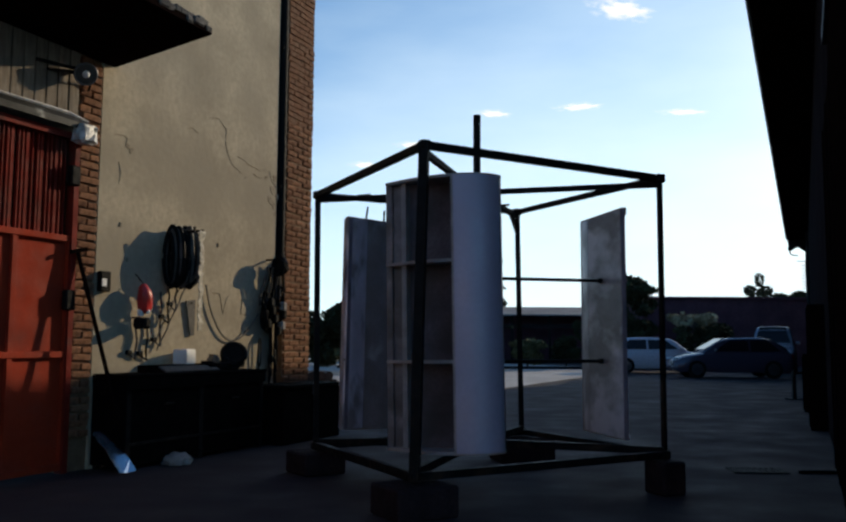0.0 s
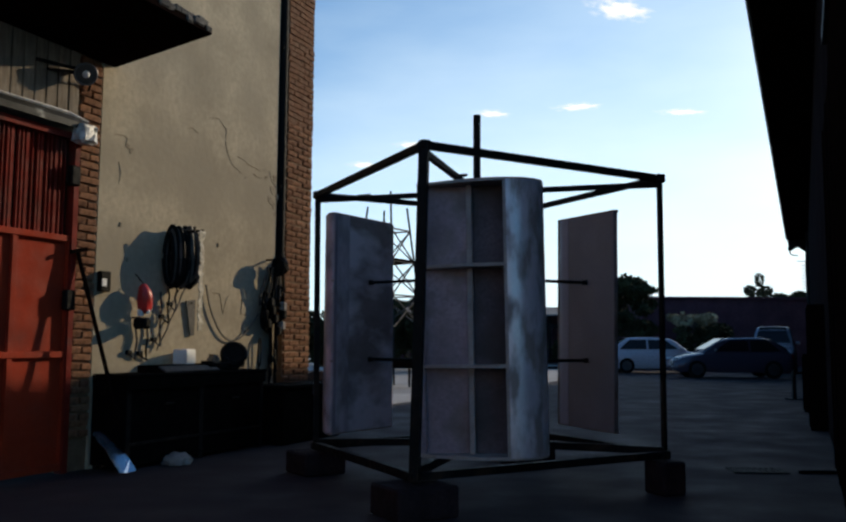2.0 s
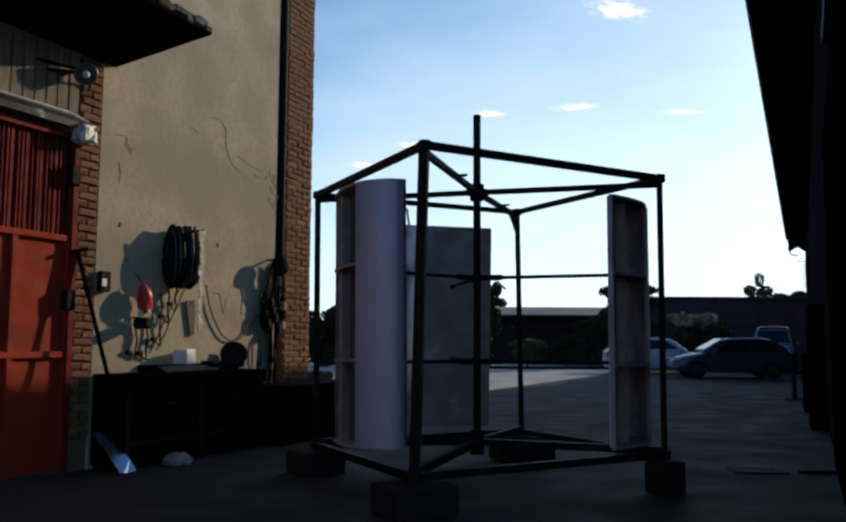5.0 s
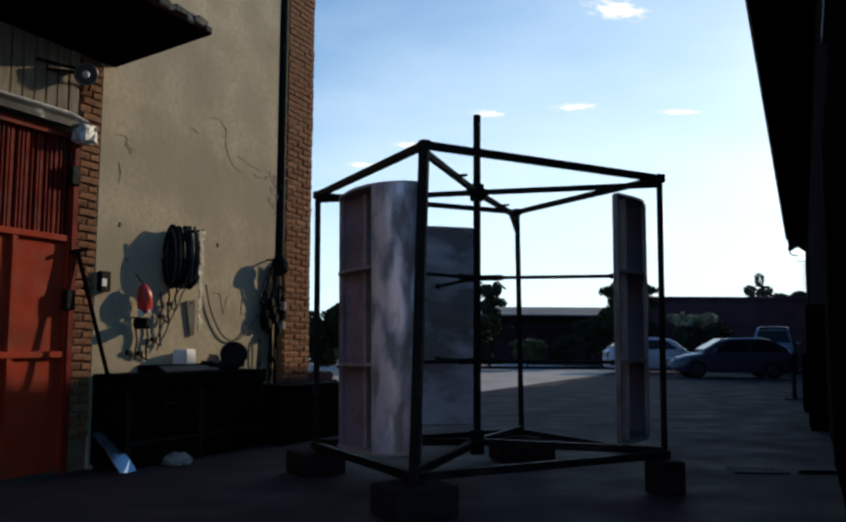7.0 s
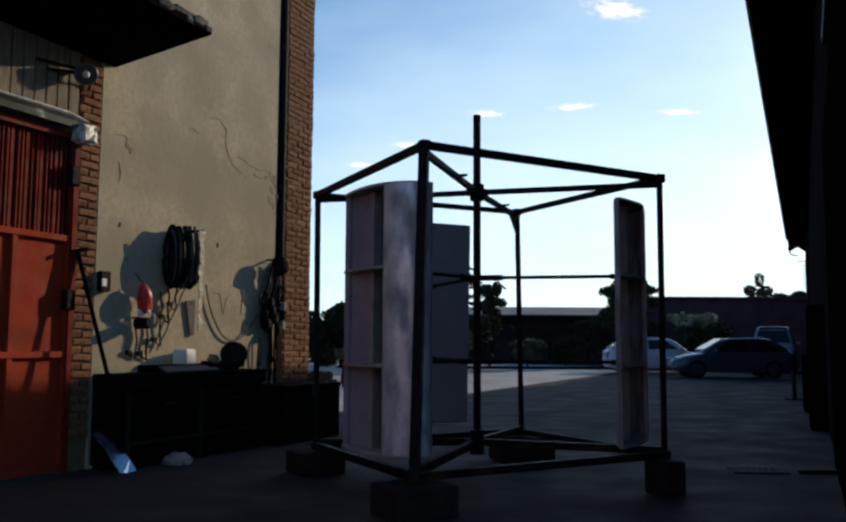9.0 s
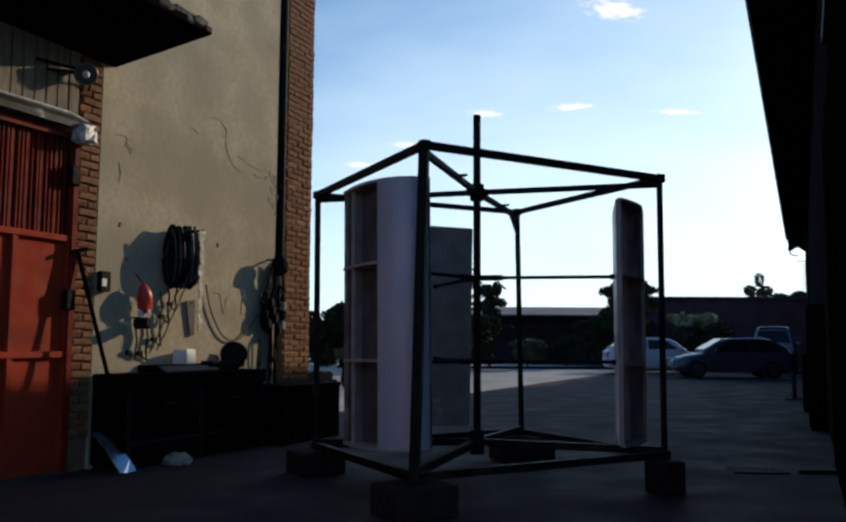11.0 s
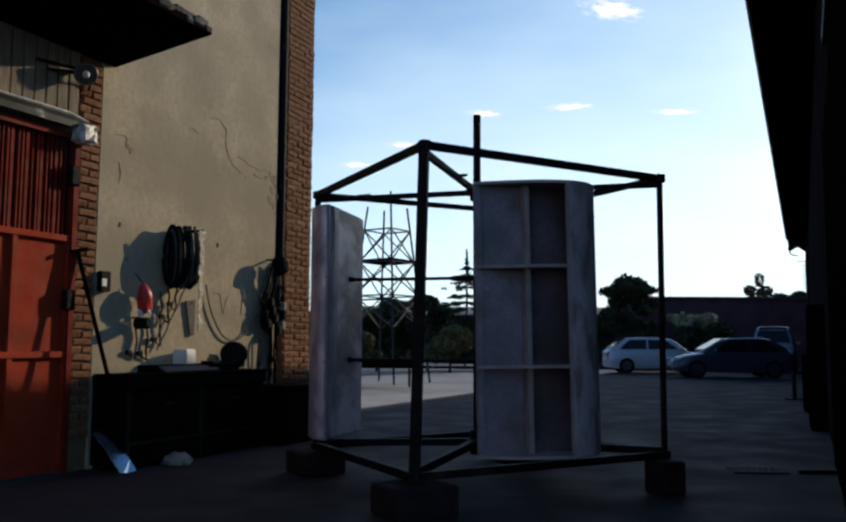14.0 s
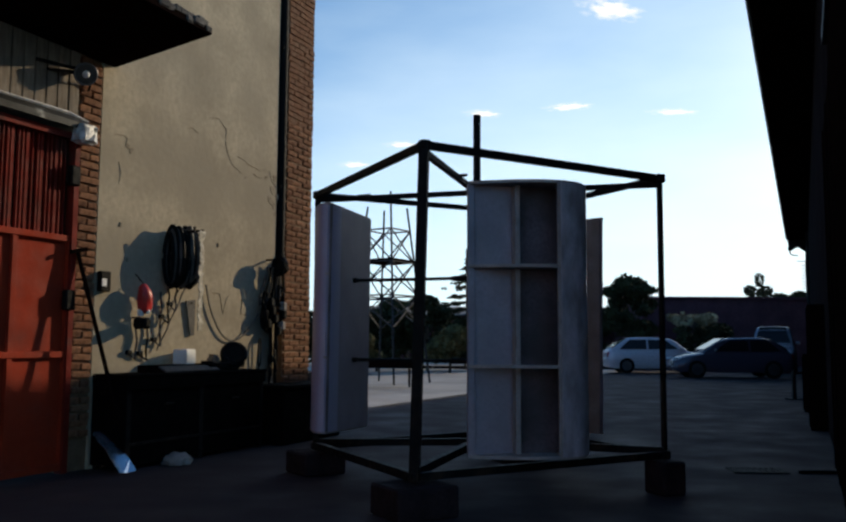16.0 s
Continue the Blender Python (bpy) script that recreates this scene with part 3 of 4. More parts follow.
bm = bmesh.new()
bmesh.ops.create_cube(bm, size=1)
for v in bm.verts:
    v.co = Vector((NEAR_END - 0.3 if v.co.x < 0 else ROOF_END, ELAT if v.co.y > 0 else -4.6, (EAVE + (0.0 if v.co.y > 0 else 1.3)) + (0.115 if v.co.z > 0 else 0.101)))
part("slope", bm, M["tile"], roof)
bm = bmesh.new()
hose(bm, [(NEAR_END - 0.3, ELAT, EAVE + 0.06), (ROOF_END - 0.1, ELAT, EAVE + 0.05)], 0.055, 10)
part("gutter", bm, M["steel"], roof)
bm = bmesh.new()
prism(bm, [(0.405, 5.27), (0.459, 4.89), (0.378, 4.81), (0.135, 4.97), (-0.135, 5.02), (-0.33, 5.12), (-0.33, 5.27)], 0.0, 0.03)
part("torn_end_sheet", bm, M["steel"], roof, "torn dark sheet at the eave end", m=frame_at(Vector((ROOF_END, 0, 0)), Vector((0, 1, 0)), Vector((0, 0, 1))))
# block added out of view to keep the far yard and cars shaded
sh = thing("shade_block", SHED, "long low grey block added beyond the workshop to cast shade", "building")
part("wall", B(42.5, -9, 0, 51, -0.52, 5.9), M["grey_wall"], sh)
part("roof", B(42.4, -9.2, 5.9, 51.1, -0.47, 6.04), M["roof"], sh)


# ---- walls that close the yard behind, unseen; the pale one bounces light forward ----
bw = thing("bounce_wall", SHED, "plain pale unseen wall added to bounce light into the yard", "wall", kind="structure")
part("plaster", B(-13.3, -10, 0, -13.0, 14, 5.0), M["pale_render"], bw)
nw = thing("wall_near", WALL, "plain plastered wall past the gate", "wall", kind="structure")
part("plaster", B(9.5, -0.35, 0, 20.0, 0.0, TOP), M["plaster"], nw)


# ---- bricks ----
bricks = {}


def brick_mesh(w, d, h):
    key = (round(w, 3), round(d, 3), round(h, 3))
    if key not in bricks:
        bm = B(-w / 2, -d / 2, -h / 2, w / 2, d / 2, h / 2, bevel=0.006)
        for v in bm.verts:
            v.co += Vector([random.uniform(-0.007, 0.007) for _ in range(3)])
        bricks[key] = finish(bm, "brick", M["brick"])
    return bricks[key]


def brick_face(x0, x1, z0, z1, out, count, pitch=0.074):
    """Courses of bricks on the wall between x0 and x1, the first ones as pieces of their own."""
    made, z, row = 0, z0, 0
    rest = bmesh.new()
    while z < z1:
        x = x0
        w = 0.235 if row % 2 else 0.115
        while x < x1 - 0.03:
            ww = min(w, x1 - x - 0.008)
            ww = round(ww / 0.01) * 0.01
            p = (x + ww / 2, out - 0.05 + random.uniform(-0.006, 0.006), z + pitch / 2 + random.uniform(-0.006, 0.006))
            if made < count:
                ob = new("brick", brick_mesh(ww, 0.10, 0.060))
                ob.parent = wall
                ob.matrix_basis = pose(*p, random.uniform(-2, 2), random.uniform(-1.5, 1.5), random.uniform(-1, 1))
                made += 1
            else:
                bmesh.ops.create_cube(rest, size=1, matrix=Matrix.Translation(p) @ Matrix.Diagonal((ww, 0.10, 0.060, 1)))
            x += ww + 0.012
            w = 0.235
        z += pitch
        row += 1
    if rest.verts:
        tagged(part("brick_rest", rest, M["brick"], wall), kind="stuff")


# ---- things hung on the plastered wall ----
def loop(bm, c, wx, wz, fan, r, lean=0.0, n=26):
    pts = []
    for i in range(n + 1):
        a = 2 * math.pi * i / n
        q = Vector((math.cos(a) * wx * math.cos(fan), math.cos(a) * wx * math.sin(fan), math.sin(a) * wz * (1.0 + 0.12 * math.sin(a))))
        q.x += lean * q.z
        pts.append(Vector(c) + q)
    return hose(bm, pts, r, 5)


def hook(th, x, z, reach):
    bm = bmesh.new()
    bar(bm, (x, 0, z), (x, reach, z), 0.02)
    bar(bm, (x, reach, z), (x, reach, z + 0.05), 0.02)
    part("hook", bm, M["steel"], th, "rusty steel wall hook")


coil = thing("cable_coil", WALL, "thick bundle of black hoses hung on a wall hook", "hose")
hook(coil, 2.80, 2.29, 0.29)
for k in range(26):
    bm = bmesh.new()
    wid = random.uniform(0.06, 0.115)
    loop(bm, (2.80 + 0.006 * k * (1 if k % 2 else -1), 0.02 + wid + random.uniform(0.0, 0.03), 2.00 + random.uniform(-0.03, 0.02)), wid, random.uniform(0.25, 0.31), 1.57 + random.uniform(-0.28, 0.28), 0.019, 0.0)
    part("hose_loop", bm, M["rubber"] if k % 3 else M["cable_grey"], coil)

for k in range(12):
    bm = bmesh.new()
    wid = random.uniform(0.02, 0.07)
    loop(bm, (2.80 + random.uniform(-0.05, 0.05), 0.08 + random.uniform(0.0, 0.15), 2.01 + random.uniform(-0.05, 0.03)), wid, random.uniform(0.22, 0.30), 1.57 + random.uniform(-0.5, 0.5), 0.019, 0.0)
    part("hose_loop", bm, M["rubber"] if k % 3 else M["cable_grey"], coil)

strip = thing("hanging_strap", WALL, "pale frayed strap hanging beside the hoses", "strap")
bm = bmesh.new()
rows = []
for i in range(40):
    z = 2.31 - i * 0.0265
    w = 0.032 + 0.008 * math.sin(i * 2.3) + 0.005 * math.sin(i * 0.9) + (0.012 if i < 4 else 0)
    c, y = 2.70 + 0.008 * math.sin(i * 0.45), 0.30 + 0.006 * math.sin(i * 1.1)
    rows.append([bm.verts.new(p) for p in ((c - w, y, z), (c + w, y + 0.006, z), (c + w, y + 0.016, z), (c - w, y + 0.012, z))])
for a, b in zip(rows, rows[1:]):
    for k in range(4):
        bm.faces.new((a[k], a[(k + 1) % 4], b[(k + 1) % 4], b[k]))
bm.faces.new(rows[0]), bm.faces.new(rows[-1])
part("strand", bm, M["rope"], strip)
part("hook", bar(bmesh.new(), (2.70, 0, 2.31), (2.70, 0.32, 2.31), 0.018), M["steel"], strip, "rusty steel wall hook")

hel = thing("red_float", WALL @ pose(3.31, 0.12, 1.575), "red and white plastic float hung on the wall", "float")
bm = bmesh.new()
bmesh.ops.create_uvsphere(bm, u_segments=14, v_segments=10, radius=0.5)
for v in bm.verts:
    f = 1 + 0.35 * noise.noise(v.co * 3.1)
    v.co = Vector((v.co.x * 0.17 * f * (1 - 0.3 * v.co.z) + 0.03 * v.co.z, v.co.y * 0.13 * f, v.co.z * 0.30))
part("shell", bm, M["red_plastic"], hel, smooth=True)
bm = bmesh.new()
bmesh.ops.create_uvsphere(bm, u_segments=10, v_segments=8, radius=0.5)
for v in bm.verts:
    v.co = Vector((v.co.x * 0.045 - 0.02, v.co.y * 0.045 + 0.03, v.co.z * 0.05 - 0.125))
part("tip", bm, M["white"], hel, "white plastic tip", smooth=True)
part("cord", bar(bmesh.new(), (0, 0, 0.13), (0.0, -0.12, 0.24), 0.012, sides=6), M["rubber"], hel)

pad = thing("dark_tool", WALL @ pose(3.34, 0.10, 1.34), "dark hand tool with a pale grip hung on the wall", "tool")
part("head", B(-0.05, -0.06, -0.06, 0.05, 0.11, 0.05, bevel=0.025), M["rubber"], pad)
part("grip", B(-0.03, -0.02, 0.06, 0.03, 0.03, 0.13, bevel=0.01), M["white"], pad, "pale plastic grip")
part("peg", bar(bmesh.new(), (0, -0.10, 0.05), (0, 0, 0.05), 0.015), M["steel"], pad)

for k, (s, ztop, zlow, outw) in enumerate(((3.30, 1.36, 0.99, 0.025), (3.15, 1.37, 0.98, 0.025), (2.97, 1.66, 1.12, 0.035), (2.88, 1.70, 1.35, 0.05), (2.78, 1.72, 1.48, 0.06))):
    th = thing("cable", WALL, "thin dark cable end dangling on the wall", "cable", "cable ends on the wall")
    bm = bmesh.new()
    pts = [(s + 0.011 * math.sin(i * 1.1 + k), outw + 0.006 * math.cos(i + k), ztop - (ztop - zlow) * i / 9) for i in range(10)]
    pts += [(s + 0.05, outw, zlow + 0.02), (s + 0.09, outw, zlow + 0.06)]
    hose(bm, pts, 0.011, 5)
    part("lead", bm, M["rubber"] if k % 2 else M["cable_grey"], th)
    part("plug", B(s + 0.06, outw - 0.02, zlow + 0.04, s + 0.13, outw + 0.02, zlow + 0.085, bevel=0.008), M["rubber"], th)

sag = thing("sagging_cable", WALL, "thin cable sagging between two hooks", "cable")
bm = bmesh.new()
hose(bm, [(2.26 - 1.0 * i / 14, 0.03, 1.78 - 0.66 * math.sin(math.pi * (i / 14) ** 0.75 * 0.80) + 0.1 * (i / 14)) for i in range(15)], 0.010, 5)
part("lead", bm, M["cable_grey"], sag)

cord = thing("slack_cord", WALL, "thin straight cord running down from the hoses", "cord")
part("line", hose(bmesh.new(), [(2.60 + 0.045 * i + 0.01 * math.sin(i * 1.7), 0.03, 1.72 - 0.072 * i) for i in range(10)], 0.008, 5), M["cable_grey"], cord)
plate = thing("tapered_piece", WALL @ pose(2.50, 0.03, 1.42), "thin dark tapered piece on the wall", "plate")
bm = bmesh.new()
prism(bm, [(-0.075, 0.19), (0.075, 0.17), (-0.01, -0.20), (-0.07, -0.19)], 0.0, 0.012)
part("sheet", bm, M["cable_grey"], plate, m=frame_at(Vector((0, 0, 0)), Vector((1, 0, 0)), Vector((0, 0, 1))))
part("nail", bar(bmesh.new(), (0, -0.03, 0.15), (0, 0.02, 0.15), 0.012, sides=6), M["steel"], plate)

coil2 = thing("cable_bundle", WALL, "tangled bundle of cables and sockets beside the rain pipe", "cable")
hook(coil2, 1.06, 2.16, 0.22)
for k in range(10):
    bm = bmesh.new()
    loop(bm, (1.05 + random.uniform(-0.05, 0.05), 0.19 + random.uniform(-0.02, 0.02), 2.08 + random.uniform(-0.02, 0.02)), random.uniform(0.045, 0.085), random.uniform(0.06, 0.12), 1.57 + random.uniform(-0.25, 0.25), 0.015, 0.0)
    part("cable_loop", bm, M["rubber"] if k % 4 else M["cable_grey"], coil2)
part("spool", bar(bmesh.new(), (1.03, 0.19, 2.08), (1.075, 0.19, 2.08), 0.17, sides=18), M["rubber"], coil2, "black cable spool")
for k in range(5):
    bm = bmesh.new()
    s0 = 1.00 + 0.07 * k
    hose(bm, [(s0 + 0.02 * math.sin(i * 0.7 + k), 0.16 - 0.012 * i, 2.06 - 0.058 * i) for i in range(9)], 0.014, 5)
    part("drop_cable", bm, M["rubber"] if k % 2 else M["cable_grey"], coil2)
for k in range(8):
    bm = bmesh.new()
    loop(bm, (0.94 + random.uniform(-0.06, 0.10), 0.03 + 0.012 * k, 1.84 + random.uniform(-0.06, 0.06)), random.uniform(0.03, 0.06), random.uniform(0.20, 0.27), random.uniform(-0.5, 0.5), 0.013, 0.05)
    part("cable_loop", bm, M["rubber"] if k % 3 else M["cable_grey"], coil2)
for k in range(20):
    bm = bmesh.new()
    loop(bm, (1.02 + random.uniform(-0.12, 0.14), 0.025 + random.uniform(0.0, 0.08), 1.50 + random.uniform(-0.13, 0.13)), random.uniform(0.04, 0.10), random.uniform(0.07, 0.15), random.uniform(-0.4, 0.4), 0.016, 0.2)
    part("cable_loop", bm, M["rubber"], coil2)
for k in range(9):
    bm = bmesh.new()
    s0, o0 = 0.86 + 0.022 * k, 0.03 + 0.012 * (k % 5)
    hose(bm, [(s0 + 0.018 * math.sin(i * 0.8 + k), o0, 1.42 - (0.62 + 0.05 * (k % 4)) * i / 9) for i in range(10)], 0.017, 5)
    part("loose_end", bm, M["rubber"], coil2)
for k, (x, o, z) in enumerate(((0.86, 0.12, 1.60), (0.87, 0.13, 1.50), (0.88, 0.12, 1.36), (1.10, 0.10, 1.64), (1.02, 0.11, 1.44), (1.14, 0.09, 1.38), (0.96, 0.12, 1.30), (1.06, 0.10, 1.54), (1.20, 0.08, 1.48))):
    pale = k in (0, 2)
    part("socket", B(x - 0.04, o - 0.04, z - 0.055, x + 0.04, o + 0.04, z + 0.055, bevel=0.018), M["sack"] if pale else M["rubber"], coil2, "pale plastic socket" if pale else "black socket")

dang = thing("cable_noose", WALL, "dark looped cable with a two-pin end on the wall", "cable")
bm = bmesh.new()
loop(bm, (1.24, 0.05, 1.02), 0.035, 0.17, 0.1, 0.009)
bar(bm, (1.24, 0.04, 0.86), (1.24, 0.05, 0.62), 0.022, sides=6)
bar(bm, (1.33, 0.05, 0.82), (1.16, 0.05, 0.82), 0.016, sides=6)
part("lead", bm, M["rubber"], dang)

ebox = thing("switch_box", WALL @ pose(3.76, 0.0, 1.72), "small dark switch box with a pale face", "switch box")
part("case", B(-0.065, 0.0, -0.10, 0.065, 0.06, 0.09, bevel=0.01), M["rubber"], ebox)
part("face", B(0.0, 0.06, -0.05, 0.055, 0.066, 0.02), M["white"], ebox, "pale face plate")

for s, z in ((3.55, 2.28), (2.03, 2.24), (3.44, 1.95)):
    th = thing("wall_plug", WALL @ pose(s, 0, z), "small dark metal fixing stuck in the plaster", "fixing", "fixings in the plaster")
    part("stub", B(-0.015, -0.01, -0.022, 0.015, 0.012, 0.022, bevel=0.005), M["chip"], th)

rng = random.Random(11)
for s, z, r in ((0.98, 3.05, 0.06), (1.02, 2.92, 0.05), (0.92, 3.2, 0.05), (1.1, 3.18, 0.035), (3.5, 3.06, 0.035), (3.44, 3.03, 0.03), (0.9, 2.75, 0.04), (0.94, 2.86, 0.05), (0.86, 2.98, 0.04)):
    bm = bmesh.new()
    out = [(r * rng.uniform(0.5, 1.2) * math.cos(a * 0.6283), r * rng.uniform(0.4, 1.3) * math.sin(a * 0.6283)) for a in range(10)]
    prism(bm, out, 0, 0.004)
    part("plaster_chip", bm, M["chip"], wall, "chipped patch of bare render", m=frame_at(Vector((s, 0.0, z)), Vector((-1, 0, 0)), Vector((0, 0, 1))))
for path in (((3.665, 3.138), (3.587, 3.151), (3.498, 3.138), (3.501, 3.057)),
             ((2.235, 3.648), (2.13, 3.674), (2.05, 3.669), (1.936, 3.589), (1.942, 3.493)),
             ((1.95, 3.447), (1.894, 3.314), (1.839, 3.224), (1.722, 3.176), (1.625, 3.137)),
             ((1.707, 3.32), (1.579, 3.307), (1.402, 3.257), (1.243, 3.234), (1.106, 3.294)),
             ((1.035, 3.266), (0.983, 3.167), (0.884, 3.095)),
             ((2.587, 3.449), (2.479, 3.462), (2.441, 3.435)),
             ((3.608, 2.881), (3.573, 2.755), (3.583, 2.674)),
             # the next two paths draw a bracket's shadow lines, the others cracks
             ((2.10, 1.70), (1.97, 1.70), (1.90, 1.47), (1.82, 1.68)), ((1.55, 1.66), (1.56, 1.48), (1.43, 1.48)),
             ((1.538, 3.095), (1.376, 3.176), (1.217, 3.152))):
    pts = [Vector((s + rng.uniform(-0.01, 0.01), 0.002, z)) for s, z in path]
    pts = [p for a, b in zip(pts, pts[1:]) for p in (a, a.lerp(b, 0.5) + Vector((rng.uniform(-0.015, 0.015), 0, rng.uniform(-0.015, 0.015))))] + [pts[-1]]
    bm = bmesh.new()
    for a, b in zip(pts, pts[1:]):
        bar(bm, a, b, rng.uniform(0.004, 0.011), rng.uniform(0.003, 0.008), sides=5)
    part("plaster_crack", bm, M["crack_shadow"], wall, "thin dark line on the plaster, for cracks and painted shadows")
pole = thing("leaning_pole", WALL, "dark pole leaning on the gate jamb", "pole")
part("shaft", bar(bmesh.new(), (4.10, 0.03, 1.98), (3.75, 0.42, 0.01), 0.038, sides=8), M["timber"], pole)
part("cross_bar", bar(bmesh.new(), (4.18, 0.04, 1.95), (4.02, 0.06, 1.99), 0.035), M["timber"], pole)

# ---- on and by the bench ----
def lump(name, s, o, z, sx, sy, sz, material, label, cat, turn=0, rnd=0.35):
    bm = bmesh.new()
    bmesh.ops.create_cube(bm, size=1)
    bmesh.ops.bevel(bm, geom=list(bm.edges), offset=rnd * 0.5, segments=3, affect="EDGES")
    for v in bm.verts:
        f = 1 + 0.10 * noise.noise(v.co * 2.3 + Vector((s, o, z)) * 5)
        v.co = Vector((v.co.x * sx * f, v.co.y * sy * f, (v.co.z + 0.5) * sz * (1 + 0.1 * noise.noise(v.co * 3 + Vector((s, 0, 0))))))
    zmin = min(v.co.z for v in bm.verts)
    for v in bm.verts:
        v.co.z -= zmin
    return solo(name, bm, material, WALL @ pose(s, o, z, 0, 0, turn), label, cat, smooth=True)


lump("white_box", 2.71, 0.14, 0.93, 0.24, 0.15, 0.15, M["white"], "off-white plastic box lying on the bench", "box", 14, 0.12)
lump("timber_plank", 2.84, 0.16, 0.86, 1.1, 0.14, 0.07, M["timber"], "dark timber plank lying on the bench", "plank", 3, 0.1)
lump("oily_rag", 2.52, 0.28, 0.86, 0.20, 0.16, 0.10, M["bench"], "crumpled oily rag on the bench", "rag", 0, 0.5)
lump("grease_tin", 2.26, 0.16, 0.86, 0.12, 0.12, 0.16, M["board"], "brown dented tin on the bench", "tin", 0, 0.4)
lump("tool_bag", 2.10, 0.24, 0.86, 0.42, 0.24, 0.10, M["rubber"], "black soft tool bag on the bench", "bag", 0, 0.5)
solo("grey_board", B(-0.42, 0, 0, 0.42, 0.014, 0.11, bevel=0.003), M["cable_grey"], WALL @ pose(2.88, 0.40, 0.862, 62, 0, 0), "dull grey board lying along the bench edge", "board")
wh = thing("small_wheel", WALL @ pose(2.06, 0.28, 1.03, 60, 24, 115), "black rubber wheel lying on the tool bag", "wheel")
bm = bmesh.new()
pts = [(0.115 * math.cos(2 * math.pi * i / 20), 0.115 * math.sin(2 * math.pi * i / 20), 0) for i in range(21)]
hose(bm, pts, 0.035, 8)
part("tyre", bm, M["rubber"], wh, smooth=True)
bm = bmesh.new()
bmesh.ops.create_cone(bm, cap_ends=True, segments=18, radius1=0.10, radius2=0.09, depth=0.04)
part("disc", bm, M["rubber"], wh)

# chest added to fill the shaded, cluttered wall foot with black
chest = thing("shade_chest", WALL @ pose(0.25, 0.10, 0), "black chest added for dark goods and shade at the wall foot", "chest")
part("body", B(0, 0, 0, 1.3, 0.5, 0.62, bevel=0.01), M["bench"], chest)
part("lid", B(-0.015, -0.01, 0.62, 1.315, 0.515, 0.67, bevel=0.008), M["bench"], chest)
part("latch", B(0.62, 0.515, 0.55, 0.70, 0.535, 0.66), M["galv"], chest, "small metal latch")

# offcut of blue-grey sheet, leaning; pale bag
bm = B(-0.085, 0.0, 0.0, 0.085, 0.53, 0.004)
bmesh.ops.subdivide_edges(bm, edges=bm.edges, cuts=3)
for v in bm.verts:
    v.co.z += 0.015 * abs(v.co.x) / 0.085 + 0.01 * math.sin(v.co.y * 9)
solo("metal_offcut", bm, M["bright"], frame_at(Vector((-2.57, 7.66, 0.012)), Vector((0.577, 0.817, 0.0)), Vector((-0.647, 0.457, 0.610))), "shiny blue-grey metal offcut propped on the yard floor", "metal strip", smooth=True)
bm = bmesh.new()
bmesh.ops.create_icosphere(bm, subdivisions=4, radius=1)
for v in bm.verts:
    f = 1 + 0.22 * noise.noise(v.co * 2.2) + 0.08 * noise.noise(v.co * 6)
    v.co = Vector((v.co.x * 0.135 * f, v.co.y * 0.12 * f, max(-0.3, v.co.z) * 0.085 * f + 0.032))
zmin = min(v.co.z for v in bm.verts)
for v in bm.verts:
    v.co.z -= zmin
solo("plastic_bag", bm, M["sack"], pose(-2.32, 8.30, 0), "crumpled off-white plastic bag on the ground", "bag", smooth=True)

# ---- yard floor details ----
# pale sheet edged near the roof's shadow line, painting the sunlit floor
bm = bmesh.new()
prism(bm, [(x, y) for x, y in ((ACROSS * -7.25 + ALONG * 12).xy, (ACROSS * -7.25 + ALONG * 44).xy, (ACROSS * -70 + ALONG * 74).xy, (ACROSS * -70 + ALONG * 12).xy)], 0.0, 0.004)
solo("pavement", bm, M["sunlit_apron"], Matrix.Identity(4), "pale concrete sheet with sunlight painted in, in the open part", "pavement", kind="structure")
kerb = thing("kerb", pose(-4, 40.5, 0), "low dark stone kerb along the planting", "kerb", kind="structure")
for i in range(18):
    part("kerb_stone", B(i * 0.9, 0, 0, i * 0.9 + 0.885, 0.22, 0.13, bevel=0.02), M["concrete"], kerb)

drain = thing("drain_grate", pose(3.08, 8.06, 0.0, 0, 0, -4), "iron drain grate set in the yard floor", "drain")
part("rim", box(box(box(B(-0.24, -0.16, 0.0, 0.24, -0.135, 0.012), -0.24, 0.135, 0.0, 0.24, 0.16, 0.012), -0.24, -0.135, 0.0, -0.215, 0.135, 0.012), 0.215, -0.135, 0.0, 0.24, 0.135, 0.012), M["rubber"], drain)
# no hole: a thin black plate paints the darkness under the grate
part("pit", B(-0.214, -0.134, 0.0, 0.214, 0.134, 0.003), M["rubber"], drain, "flat black plate painted as the shade below the bars")
for i in range(8):
    part("grate_bar", B(-0.195 + i * 0.054, -0.134, 0.003, -0.170 + i * 0.054, 0.134, 0.014, bevel=0.003), M["steel"], drain)

hs = thing("floor_hose", pose(0, 0, 0), "black rubber hose lying on the yard floor", "hose")
bm = bmesh.new()
hose(bm, [(3.40 + 0.09 * i, 7.90 + 0.02 * math.sin(i * 0.9) + 0.004 * i, 0.016) for i in range(12)], 0.016, 8)
part("tube", bm, M["rubber"], hs, smooth=True)

bol = thing("barrier_stand", pose(8.0, 18.7, 0), "short dark steel post on a foot plate", "post")
part("post", bar(bmesh.new(), (0, 0, 0.02), (0, 0, 0.62), 0.07), M["steel"], bol)
part("foot", B(-0.14, -0.14, 0, 0.14, 0.14, 0.02), M["steel"], bol)
